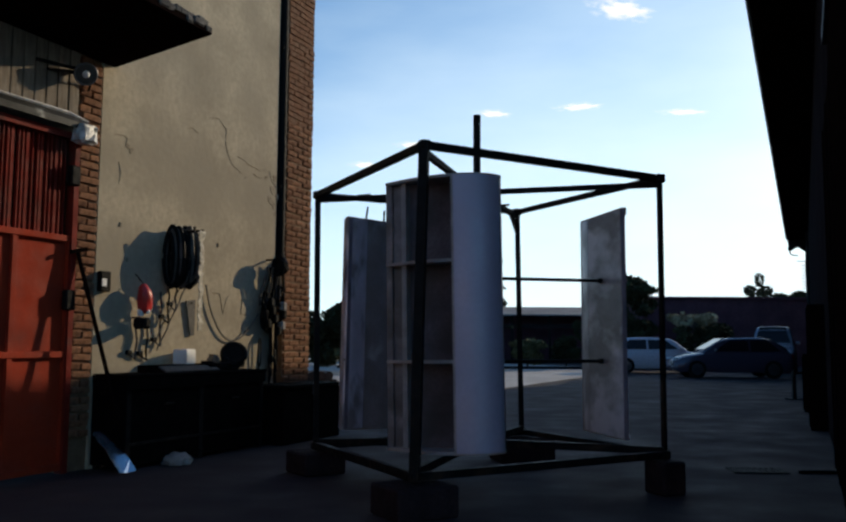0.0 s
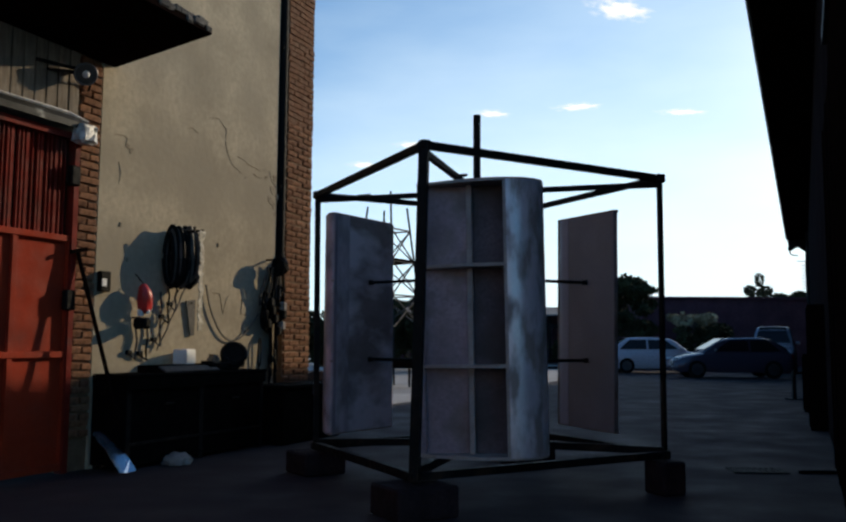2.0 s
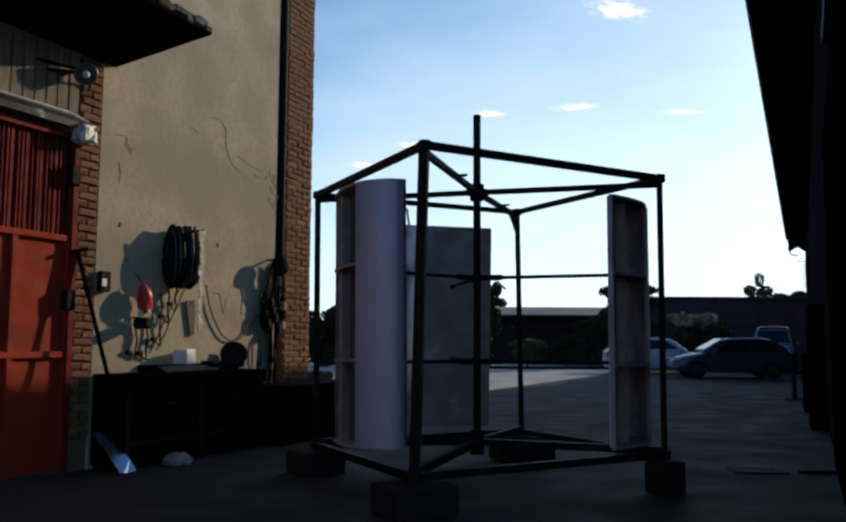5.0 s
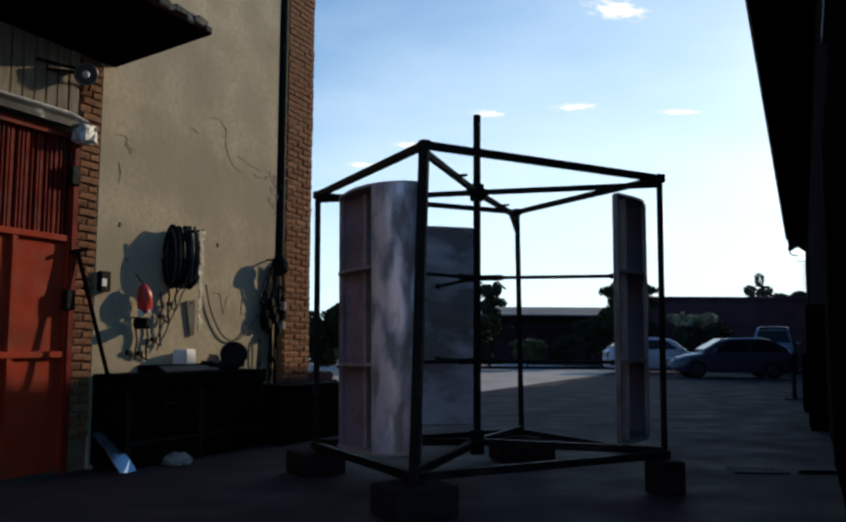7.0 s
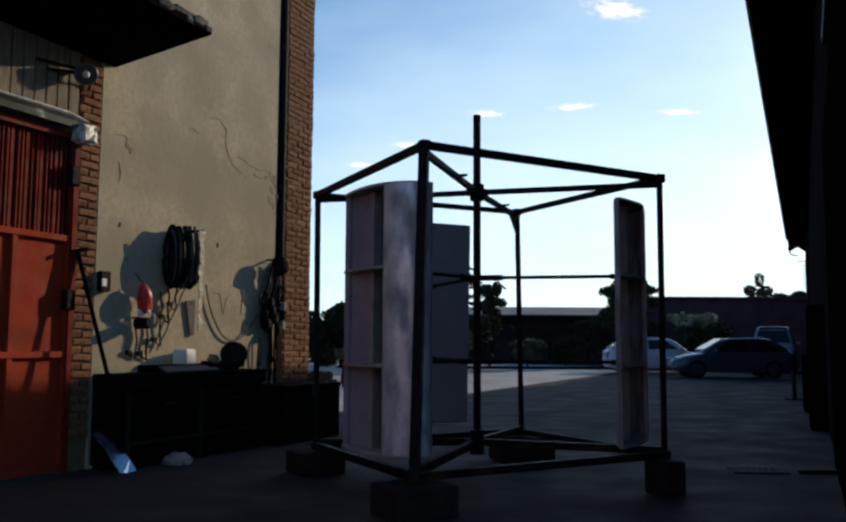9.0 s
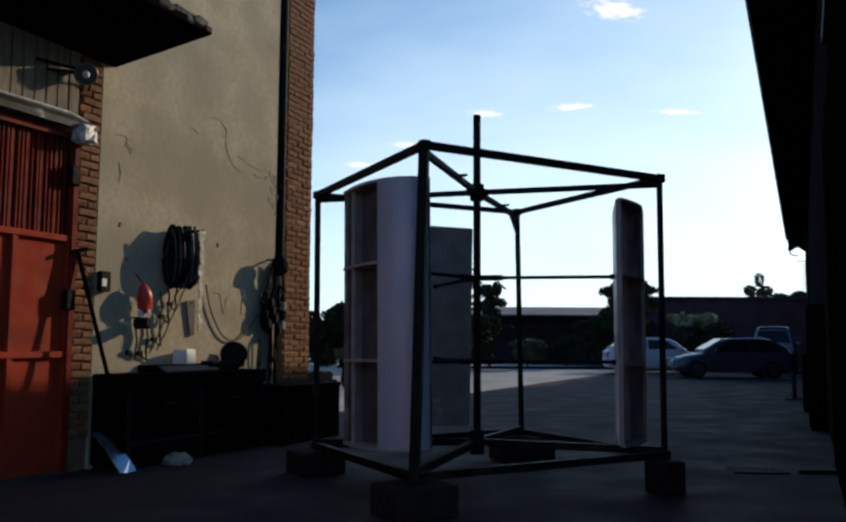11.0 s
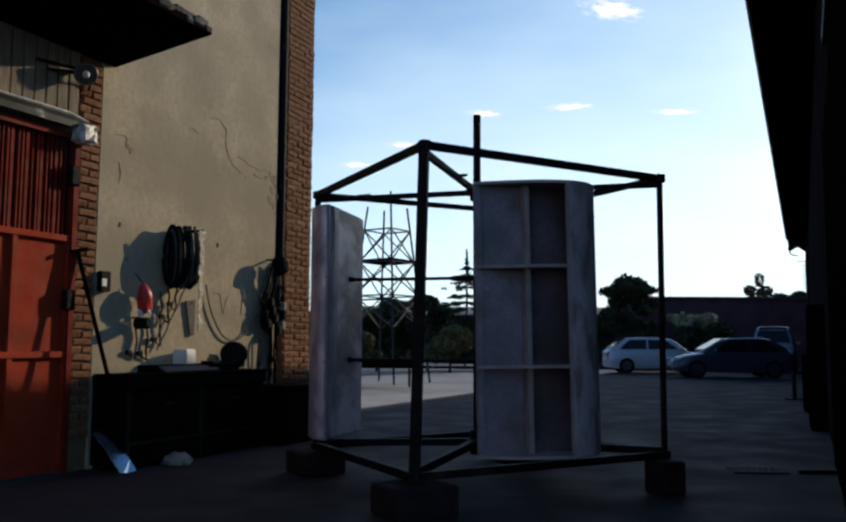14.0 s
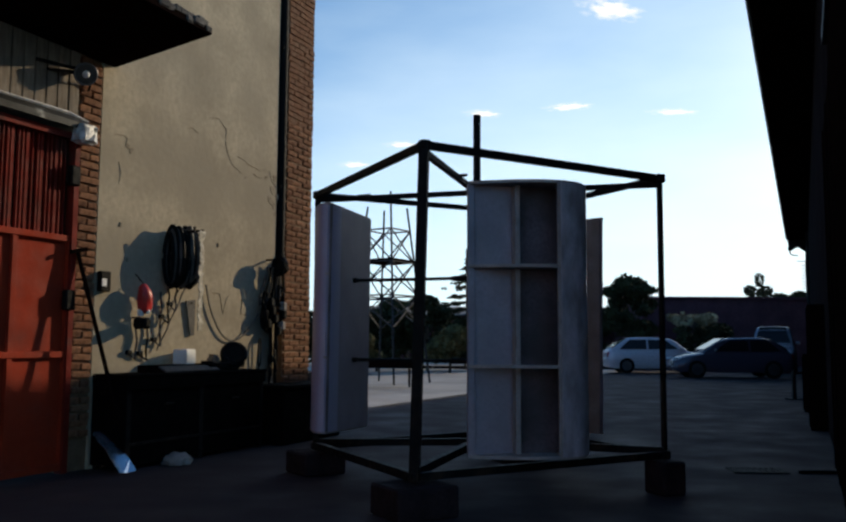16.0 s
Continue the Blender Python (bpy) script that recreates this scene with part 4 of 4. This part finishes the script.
part("arm", bar(bmesh.new(), (0, 0, 0.56), (1.5, 0.4, 0.56), 0.04), M["steel"], bol)

# clutter along the workshop wall
for lat, al, w, d, h, nm, lab in ((0.02, 13.0, 0.9, 0.22, 1.72, "locker", "tall dark steel locker against the workshop wall"), (-0.02, 16.5, 1.1, 0.26, 1.0, "crate", "dark timber crate against the workshop wall"), (0.03, 6.65, 2.2, 0.045, 3.2, "steel_door", "dark steel door folded back on the workshop wall")):
    th = thing(nm, SHED @ pose(al, -lat - 0.0, 0), lab, nm.replace("_", " "))
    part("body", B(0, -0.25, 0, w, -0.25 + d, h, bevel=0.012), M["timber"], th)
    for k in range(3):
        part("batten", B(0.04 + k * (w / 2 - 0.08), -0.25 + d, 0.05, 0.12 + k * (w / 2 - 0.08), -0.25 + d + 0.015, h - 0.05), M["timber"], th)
for al in (34.0, 39.0):
    th = thing("wall_pipe", SHED @ pose(al, WLAT + 0.05, 0), "thin rain pipe on the workshop wall", "pipe", "rain pipes on the workshop")
    part("pipe", bar(bmesh.new(), (0, 0, 0), (0, 0, EAVE), 0.08, sides=10), M["steel"], th)
fd = thing("folding_door", SHED @ pose(4.6, WLAT, 0), "tall dark folding door in the workshop wall", "door")
for k in range(3):
    part("leaf", B(k * 0.66, 0.0, 0.02, k * 0.66 + 0.64, 0.05, 3.3, bevel=0.006), M["timber"], fd)
part("track", B(-0.1, 0.0, 3.3, 2.05, 0.08, 3.4), M["steel"], fd)
br = thing("eave_bracket", SHED @ pose(ROOF_END - 0.1, 0, 0), "bent metal bracket hanging from the eave end", "bracket")
bm = bmesh.new()
hose(bm, [(0, 0.44, EAVE), (0.0, 0.40, EAVE - 0.22), (0.0, 0.33, EAVE - 0.40), (0.0, 0.38, EAVE - 0.52), (0.0, 0.30, EAVE - 0.60), (0.1, 0.10, EAVE - 0.62)], 0.024, 6)
part("hook", bm, M["steel"], br)

# ---- vehicles ----
def car(m, paint, label, length, height, width, belt, hood, roof0, roof1, tail, name="car"):
    """Body with x forwards. belt: waist height; hood, roof0, roof1, tail: where the screens start and end, from the nose."""
    th = thing(name, m, label, name, "parked vehicles")
    L, W = length, width / 2

    def loft(rows, steps=4):
        """Skins rings of points, with rounded steps between them."""
        P = np.array(rows, float)
        dense = [P[0]]
        for i in range(len(P) - 1):
            a, b, c, d = P[max(i - 1, 0)], P[i], P[i + 1], P[min(i + 2, len(P) - 1)]
            for j in range(1, steps + 1):
                u = j / steps
                dense.append(0.5 * (2 * b + (c - a) * u + (2 * a - 5 * b + 4 * c - d) * u * u + (3 * b - a - 3 * c + d) * u ** 3))
        rows = [[tuple(p) for p in r] for r in dense]
        bm = bmesh.new()
        rings = [[bm.verts.new(p) for p in r] for r in rows]
        for a, b in zip(rings, rings[1:]):
            n = len(a)
            for k in range(n):
                bm.faces.new((a[k], a[(k + 1) % n], b[(k + 1) % n], b[k]))
        bm.faces.new(rings[0][::-1]), bm.faces.new(rings[-1])
        return bm

    def ring(x, zlo, zhi, w, tumble=0.06):
        c = 0.10 * (zhi - zlo)
        pts = [(-w + 0.05, zlo), (-w, zlo + 0.12), (-w, zhi - 0.22), (-w + tumble, zhi - 0.05), (-w + tumble + 0.10, zhi), (0, zhi + c * 0.4)]
        return [(x, y, z) for y, z in pts] + [(x, -y, z) for y, z in reversed(pts[:-1])]

    hz = belt - 0.03
    xs = ((0.0, 0.30, belt * 0.68, W - 0.22), (-0.10, 0.22, belt * 0.74, W - 0.10), (-0.45, 0.20, belt * 0.86, W - 0.02), (-hood, 0.20, hz, W), (-L * 0.5, 0.20, belt, W), (-L + 0.5, 0.20, belt + 0.02, W), (-L + 0.10, 0.24, belt + 0.01, W - 0.06), (-L, 0.34, belt - 0.12, W - 0.16))
    part("body", loft([ring(*r) for r in xs]), paint, th, smooth=True)

    def cab(x, z, w):
        return [(x, -w, belt - 0.06), (x, -w + 0.14 * (z - belt) / 0.5, z - 0.05), (x, -w + 0.14 * (z - belt) / 0.5 + 0.08, z), (x, w - 0.14 * (z - belt) / 0.5 - 0.08, z), (x, w - 0.14 * (z - belt) / 0.5, z - 0.05), (x, w, belt - 0.06)]

    w = W - 0.06
    part("cabin", loft([cab(-hood + 0.02, belt + 0.03, w - 0.05), cab(-(hood + roof0) / 2, (belt + height) / 2 + 0.06, w), cab(-roof0, height - 0.05, w), cab(-(roof0 + roof1) / 2, height, w), cab(-roof1, height - 0.05, w), cab(-tail, belt + 0.05, w - 0.04)]), paint, th, smooth=True)
    # panes, a little proud of the cabin
    def pane(nm, pts, off):
        bm = bmesh.new()
        a = [bm.verts.new(Vector(p) + Vector(off)) for p in pts]
        b = [bm.verts.new(Vector(p) - Vector(off) * 0.5) for p in pts]
        bm.faces.new(a), bm.faces.new(b[::-1])
        for k in range(len(a)):
            bm.faces.new((a[k], a[(k + 1) % len(a)], b[(k + 1) % len(a)], b[k]))
        part(nm, bm, M["glass"], th, "dark tinted glass")

    zt, zb, ins = height - 0.10, belt + 0.05, 0.14 * (height - belt) / 0.5
    for s in (-1, 1):
        yb, yt = s * (w - 0.005), s * (w - ins * 0.86)
        mid = -(roof0 + roof1) / 2 - 0.05
        pane("side_window", [(-(hood + 0.34), yb, zb), (-(roof0 + 0.12), yt, zt), (mid + 0.04, yt, zt), (mid + 0.04, yb, zb)], (0, s * 0.012, 0))
        pane("side_window", [(mid - 0.04, yb, zb), (mid - 0.04, yt, zt), (-(roof1 - 0.05), yt, zt), (-(tail - 0.32), yb, zb)], (0, s * 0.012, 0))
    wi = w - 0.16
    pane("windscreen", [(-hood - 0.06, -wi, belt + 0.07), (-hood - 0.06, wi, belt + 0.07), (-roof0 + 0.08, wi - ins * 0.7, height - 0.08), (-roof0 + 0.08, -wi + ins * 0.7, height - 0.08)], (0.03, 0, 0.05))
    pane("rear_window", [(-tail + 0.05, -wi, belt + 0.10), (-tail + 0.05, wi, belt + 0.10), (-roof1 - 0.05, wi - ins * 0.7, height - 0.08), (-roof1 - 0.05, -wi + ins * 0.7, height - 0.08)], (-0.03, 0, 0.03))
    for x in (-0.78, -L + 0.75):
        for s in (-1, 1):
            wheel = part("wheel", bar(bmesh.new(), (x, s * (W - 0.19), 0.31), (x, s * (W + 0.005), 0.31), 0.62, sides=24), M["rubber"], th, "black tyre", smooth=True)
            part("rim", bar(bmesh.new(), (x, s * (W - 0.02), 0.31), (x, s * (W + 0.012), 0.31), 0.40, sides=14), M["chrome"], wheel, "grey alloy rim")
    for s in (-1, 1):
        part("headlight", B(-0.34, s * (W - 0.30) - 0.14, belt * 0.66, -0.03, s * (W - 0.30) + 0.14, belt * 0.66 + 0.13, bevel=0.03), M["lamp_white"], th, "clear headlight")
        part("tail_light", B(-L - 0.005, s * (W - 0.22) - 0.09, belt - 0.30, -L + 0.12, s * (W - 0.22) + 0.09, belt - 0.06, bevel=0.02), M["lamp_red"], th, "red tail light")
        part("mirror", B(-hood - 0.42, s * (W + 0.08) - 0.09, belt + 0.02, -hood - 0.30, s * (W + 0.08) + 0.09, belt + 0.15, bevel=0.03), paint, th)
        part("door_handle", B(-L * 0.5 - 0.1, s * (W + 0.012) - 0.015, belt - 0.20, -L * 0.5 + 0.08, s * (W + 0.012) + 0.015, belt - 0.17), paint, th)
    part("front_bumper", B(-0.20, -W + 0.15, 0.24, 0.03, W - 0.15, 0.44, bevel=0.05), paint, th)
    part("number_plate", B(-L - 0.03, -0.26, 0.55, -L + 0.01, 0.26, 0.66), M["white"], th, "blank pale plate")
    return th


car(pose(11.8, 35.9, 0, 0, 0, -3), M["car_silver"], "silver-blue hatchback parked in the far yard", 4.2, 1.46, 1.72, 0.93, 1.02, 1.75, 3.35, 4.05)
car(pose(8.95, 31.4, 0, 0, 0, 176), M["car_dark"], "dark blue saloon parked across the yard", 4.15, 1.43, 1.72, 0.90, 1.05, 1.85, 3.30, 4.0)
car(frame_at(yard(-1.2, 38.3), -ALONG, ACROSS), M["car_van"], "grey van parked beside the workshop wall", 4.5, 1.98, 1.8, 1.18, 0.75, 1.55, 4.2, 4.42, "van")

# ---- far buildings ----
fb = thing("long_building", pose(12.2, 48, 0), "long low dark brick building closing the yard", "building")
part("wall", B(0, 0, 0, 34, 7, 3.70), M["dark_wall"], fb)
part("coping", B(-0.1, -0.12, 3.70, 34.1, 7.1, 3.84), M["dark_wall"], fb)
ls = thing("open_shed", pose(-4, 55, 0), "long open shed with a pale fibre-cement roof", "building")
bm = bmesh.new()
bmesh.ops.create_cube(bm, size=1)
for v in bm.verts:
    v.co = Vector((-0.4 if v.co.x < 0 else 17.2, -0.5 if v.co.y < 0 else 3.4, (2.95 if v.co.y < 0 else 3.58) + (0.0 if v.co.z < 0 else 0.09)))
part("roof", bm, M["roof"], ls)
part("back_wall", B(0, 5.6, 0, 16.8, 5.8, 2.9), M["dark_wall"], ls)
part("back_roof", B(-0.4, 3.4, 3.50, 17.2, 6.0, 3.6), M["roof"], ls)
for i in range(8):
    part("post", B(i * 2.4, -0.1, 0, i * 2.4 + 0.16, 0.06, 2.96), M["steel"], ls)
part("front_beam", B(0, -0.14, 2.2, 16.8, -0.10, 2.42), M["grey_wall"], ls)
part("store_wall", B(0, 2.4, 0, 16.8, 2.6, 3.3), M["dark_wall"], ls)
for s in (0, 1):
    part("gable", B(s * 16.6, 0, 0, s * 16.6 + 0.2, 5.6, 2.9), M["dark_wall"], ls)


# ---- planting ----
def leaves(name, parent, clumps, count, size, material, seed, flat=0.0):
    """A crown of small leaves scattered through clumps (x, y, z, radius x, radius z)."""
    rng = np.random.RandomState(seed)
    w = np.array([c[3] ** 2 * c[4] for c in clumps])
    pick = rng.choice(len(clumps), count, p=w / w.sum())
    c = np.array(clumps)[pick]
    d = rng.normal(size=(count, 3))
    d /= np.linalg.norm(d, axis=1)[:, None]
    r = rng.uniform(0.25, 1.0, count) ** 0.5 * rng.choice([1.0, 1.0, 1.12], count)
    p = c[:, :3] + d * r[:, None] * np.stack([c[:, 3], c[:, 3], c[:, 4]], 1)
    p[:, 2] = np.maximum(p[:, 2], 0.03)
    u = rng.normal(size=(count, 3))
    u[:, 2] *= 1 - flat
    u /= np.linalg.norm(u, axis=1)[:, None]
    v = np.cross(u, rng.normal(size=(count, 3)))
    v /= np.linalg.norm(v, axis=1)[:, None]
    s = (size * rng.uniform(0.6, 1.4, count))[:, None]
    quad = np.stack([p - u * s, p + v * s * 0.55, p + u * s, p - v * s * 0.55], 1).reshape(-1, 3)
    me = bpy.data.meshes.new(name)
    me.from_pydata(quad.tolist(), [], np.arange(count * 4).reshape(-1, 4).tolist())
    me.materials.append(material)
    ob = new(name, me)
    ob.parent = parent
    return ob


def tree(x, y, clumps, count, size, material, label, seed, trunk_h, trunk_r, name="tree", lean=0.0):
    th = thing(name, pose(x, y, 0), label, name)
    bm = bmesh.new()
    top = Vector((lean, 0, trunk_h))
    hose(bm, [Vector((0, 0, 0)), top * 0.5 + Vector((0.04, 0, 0)), top], trunk_r, 8)
    for c in clumps[:7]:
        bar(bm, top * 0.75, (c[0], c[1], c[2]), trunk_r * 1.1, trunk_r * 0.3, sides=6)
    part("trunk", bm, M["bark"], th)
    leaves("crown", th, clumps, count, size, material, seed)
    return th


def cluster(rng, n, cx, cz, rx, rz, r):
    out = []
    for _ in range(n):
        a, k = rng.uniform(0, 6.283), rng.uniform(0.2, 1.0)
        b = rng.uniform(-1.2, 1.2)
        out.append((cx + rx * k * math.cos(a), rx * k * math.sin(a), cz + rz * math.sin(b), r * rng.uniform(0.4, 1.2), r * rng.uniform(0.35, 1.0)))
    return out


rng = random.Random(4)
tree(10.5, 44, cluster(rng, 40, 0, 3.0, 1.15, 1.35, 0.5), 12000, 0.09, M["leaf"], "round bushy tree with dense dark leaves", 1, 2.2, 0.12)
tree(9.0, 46, cluster(rng, 12, 0, 1.6, 0.9, 0.8, 0.5), 3500, 0.09, M["leaf"], "low dark shrub under the round tree", 2, 0.8, 0.06, "shrub")
tree(13.4, 43, cluster(rng, 18, 0, 1.25, 1.7, 0.7, 0.5), 7000, 0.08, M["leaf"], "clipped dark hedge bush behind the cars", 3, 0.6, 0.05, "shrub")
tree(13.7, 44.5, cluster(rng, 14, 0, 2.4, 1.3, 0.25, 0.30), 3200, 0.07, M["leaf_sunlit"], "olive shrub with sunlight painted into its leaves, before the long building", 5, 1.2, 0.05, "shrub")
tree(23.4, 60, [(-0.6, 0, 5.0, 0.45, 0.35), (0.1, 0, 5.7, 0.35, 0.5), (0.5, 0, 4.9, 0.5, 0.4), (-0.2, 0, 4.6, 0.6, 0.35), (1.4, 0, 4.5, 0.5, 0.3)], 1500, 0.10, M["leaf"], "thin tree top rising over the long building", 6, 4.6, 0.12)
tree(26.2, 60, [(-1, 0, 4.4, 0.6, 0.3), (0, 0, 4.6, 0.6, 0.35), (1, 0, 4.5, 0.7, 0.35)], 1500, 0.10, M["leaf"], "row of tree tops over the long building", 7, 4.2, 0.10)
# layered conifer
tiers = [(0.1, 0.0, 5.35, 0.05, 0.3), (0.1, 0.0, 4.95, 0.09, 0.25)]
for k in range(9):
    reach, zz = 0.22 + 0.20 * k, 4.75 - 0.31 * k + rng.uniform(-0.08, 0.08)
    for q in range(5):
        a = k * 2.4 + q * 1.257 + rng.uniform(-0.3, 0.3)
        for s in (0.45, 0.8, 1.05):
            rr = reach * s * rng.uniform(0.55, 1.25)
            tiers.append((0.1 + rr * math.cos(a), rr * math.sin(a), zz - 0.10 * s * s - 0.02 * k, 0.07 + 0.11 * reach, 0.035 + 0.012 * (3 - 2 * s)))
tree(1.95, 40, tiers, 7500, 0.055, M["leaf"], "dark layered conifer behind the yard", 8, 5.4, 0.05, lean=0.1)
tree(3.4, 44, cluster(rng, 12, 0, 3.0, 0.7, 1.1, 0.42), 3200, 0.09, M["leaf"], "dark leafy tree beside the conifer", 9, 2.4, 0.1)
k = 0
for x, y, cz, rx, rz, n, mt, lab in ((0.2, 37, 1.9, 1.5, 1.2, 16, "leaf", "tall dark hedge plant at the yard's edge"), (-1.9, 36, 1.5, 1.2, 0.9, 14, "leaf", "dense dark shrub behind the lattice tower"), (-4.2, 34, 1.6, 1.3, 1.0, 14, "leaf", "dark shrub behind the building corner"), (1.1, 35, 1.1, 0.6, 0.5, 8, "leaf_light", "yellow-green shrub at the yard's edge"), (-2.4, 33, 0.95, 0.5, 0.5, 7, "leaf_light", "olive shrub near the lattice tower"), (2.6, 39, 1.3, 1.0, 0.8, 12, "leaf", "dark shrub by the kerb"), (5.2, 43, 0.8, 0.6, 0.4, 8, "leaf_light", "grey-green low shrub before the shed"), (7.3, 44, 0.9, 0.8, 0.5, 8, "leaf", "dark low shrub before the shed"), (-6.6, 30, 1.9, 1.6, 1.3, 14, "leaf", "broad dark shrub past the building"), (-0.7, 42, 2.3, 1.6, 1.0, 14, "leaf", "tall dark shrub behind the hedge")):
    k += 1
    tree(x, y, cluster(rng, n, 0, cz, rx, rz, 0.5), 420 * n, 0.095, M[mt], lab, 20 + k, cz, 0.06, "shrub")

# long hedge and tree line that closes the view
hd = tagged(leaves("hedge", None, [(-18 + 0.8 * i, 46 + rng.uniform(-0.5, 0.5), 1.1 + rng.uniform(0, 0.7), 0.8, 1.0 + rng.uniform(0, 0.5)) for i in range(26)], 14000, 0.12, M["leaf"], 77), "long dark unclipped hedge closing the yard", "hedge", kind="stuff")

# ---- lattice tower ----
tw = thing("lattice_tower", pose(-1.07, 25.5, 0), "slim grey lattice tower with a small platform", "tower")


def leg_at(i, z):
    r = 1.32 + (0.62 - 1.32) * z / 5.0
    a = radians(i * 90 - 78)
    return Vector((r * math.cos(a), r * math.sin(a), z))


for i in range(4):
    part("leg", bar(bmesh.new(), leg_at(i, 0), leg_at(i, 5.6 if i == 0 else 5.2), 0.052), M["tower"], tw)
levels = (2.55, 3.55, 4.5)
for z in levels:
    for i in range(4):
        part("ring_bar", bar(bmesh.new(), leg_at(i, z), leg_at(i + 1, z), 0.04), M["tower"], tw)
for za, zb in ((1.6, 2.55), (2.55, 3.55), (3.55, 4.5)):
    for i in range(4):
        part("diagonal", bar(bmesh.new(), leg_at(i, za), leg_at(i + 1, zb), 0.032), M["tower"], tw)
        part("diagonal", bar(bmesh.new(), leg_at(i + 1, za), leg_at(i, zb), 0.032), M["tower"], tw)
part("second_ring", bar(bmesh.new(), leg_at(0, 2.42), leg_at(3, 2.42), 0.05), M["tower"], tw)
bm = bmesh.new()
prism(bm, [tuple(leg_at(i, 3.55).xy * 1.05) for i in range(4)], 3.56, 3.62)
part("platform", bm, M["timber"], tw, "dark boarded platform")
tb = thing("long_table", pose(-1.6, 23.2, 0, 0, 0, 2), "long dark low table by the tower", "table")
part("top", B(-0.6, -0.4, 0.52, 1.35, 0.4, 0.72, bevel=0.01), M["timber"], tb)
for xx in (-0.5, 1.25):
    for yy in (-0.32, 0.32):
        part("leg", bar(bmesh.new(), (xx, yy, 0), (xx, yy, 0.52), 0.05), M["steel"], tb)
ant = thing("aerial_mast", pose(25.9, 58, 0), "thin aerial mast with short rungs over the roofs", "aerial")
part("pole", bar(bmesh.new(), (0, 0, 0), (0, 0, 6.95), 0.07), M["tower"], ant)
for i in range(9):
    part("rung", bar(bmesh.new(), (-0.32, 0, 4.8 + i * 0.22), (0.0, 0, 4.8 + i * 0.22), 0.04), M["tower"], ant)
part("cross_arm", bar(bmesh.new(), (-0.6, 0, 6.85), (1.0, 0, 6.80), 0.04), M["tower"], ant)
wp = thing("log_pile", pose(-2.5, 19.6, 0, 0, 0, 20), "low pile of reddish sawn logs", "logs")
for i in range(14):
    a, b = i % 5, i // 5
    part("log", bar(bmesh.new(), (-0.5 + 0.2 * a + 0.1 * b + random.uniform(-0.02, 0.02), -0.5, 0.10 + 0.17 * b), (-0.5 + 0.2 * a + 0.1 * b, 0.5 + random.uniform(-0.1, 0.1), 0.10 + 0.17 * b), 0.19, sides=9), M["bark"], wp)

# ---- small clouds, a distant backdrop that drifts ----
cm = bpy.data.materials.new("thin_cloud")
cm.use_nodes = True
n, l = cm.node_tree.nodes, cm.node_tree.links
n.remove(n["Principled BSDF"])
em, tr, mx = n.new("ShaderNodeEmission"), n.new("ShaderNodeBsdfTransparent"), n.new("ShaderNodeMixShader")
em.inputs[0].default_value, em.inputs[1].default_value = (1.0, 0.98, 0.95, 1), 1.35
tcd, gr, ns = n.new("ShaderNodeTexCoord"), n.new("ShaderNodeTexGradient"), n.new("ShaderNodeTexNoise")
gr.gradient_type = "SPHERICAL"
ns.inputs["Scale"].default_value, ns.inputs["Detail"].default_value = 3.0, 7.0
l.new(tcd.outputs["Object"], gr.inputs[0])
l.new(tcd.outputs["Object"], ns.inputs["Vector"])
mu = n.new("ShaderNodeMath")
mu.operation = "MULTIPLY_ADD"
l.new(ns.outputs[0], mu.inputs[0])
mu.inputs[1].default_value, mu.inputs[2].default_value = 2.6, -1.45
sm = n.new("ShaderNodeMath")
sm.operation = "ADD"
l.new(mu.outputs[0], sm.inputs[0])
l.new(gr.outputs[0], sm.inputs[1])
ml = n.new("ShaderNodeMath")
ml.operation, ml.use_clamp = "MULTIPLY", True
l.new(sm.outputs[0], ml.inputs[0])
l.new(gr.outputs[0], ml.inputs[1])
gn = n.new("ShaderNodeMath")
gn.operation, gn.use_clamp = "MULTIPLY", True
l.new(ml.outputs[0], gn.inputs[0])
gn.inputs[1].default_value = 2.2
l.new(gn.outputs[0], mx.inputs[0])
l.new(tr.outputs[0], mx.inputs[1])
l.new(em.outputs[0], mx.inputs[2])
l.new(mx.outputs[0], n["Material Output"].inputs[0])
clouds = []
for x, z, wide, high, turn in ((74, 246, 26, 6, 3), (166, 254, 34, 6, -4), (213, 362, 46, 18, 8), (278, 249, 36, 5, 0), (-12, 212, 24, 5, 0), (-62, 190, 22, 5, 0)):
    bm = bmesh.new()
    bmesh.ops.create_circle(bm, cap_ends=True, segments=24, radius=1)
    for v in bm.verts:
        v.co = Vector((v.co.x, 0, v.co.y))
    ob = solo("cloud", bm, cm, pose(x, 900, z, 0, turn, 0), "small thin white cloud drifting in the sky", "cloud", "small clouds")
    ob.scale = (wide, 1, high)
    clouds.append(ob)

# ---- bricks of the corner and of the gate jamb ----
brick_face(0.03, 0.65, 0.30, TOP, 0.0, 150)
brick_face(3.845, 4.115, 0.30, 3.9, 0.002, 140)

# ---- motion ----
def rotor_angle(t):
    return -109.10 + 67.723 * t - 0.46333 * t * t + 0.0057357 * t ** 3


def motions():
    rows = []
    for i in range(33):
        t = i * 0.5
        rows.append((t, pose(HUB.x, HUB.y, 0, 0, 0, rotor_angle(t))))
    walk(rotor, rows)
    for ob in clouds:
        m = ob.matrix_basis.copy()
        walk(ob, [(0.0, m), (16.0, Matrix.Translation((-11, 0, 0)) @ m)])


motions()
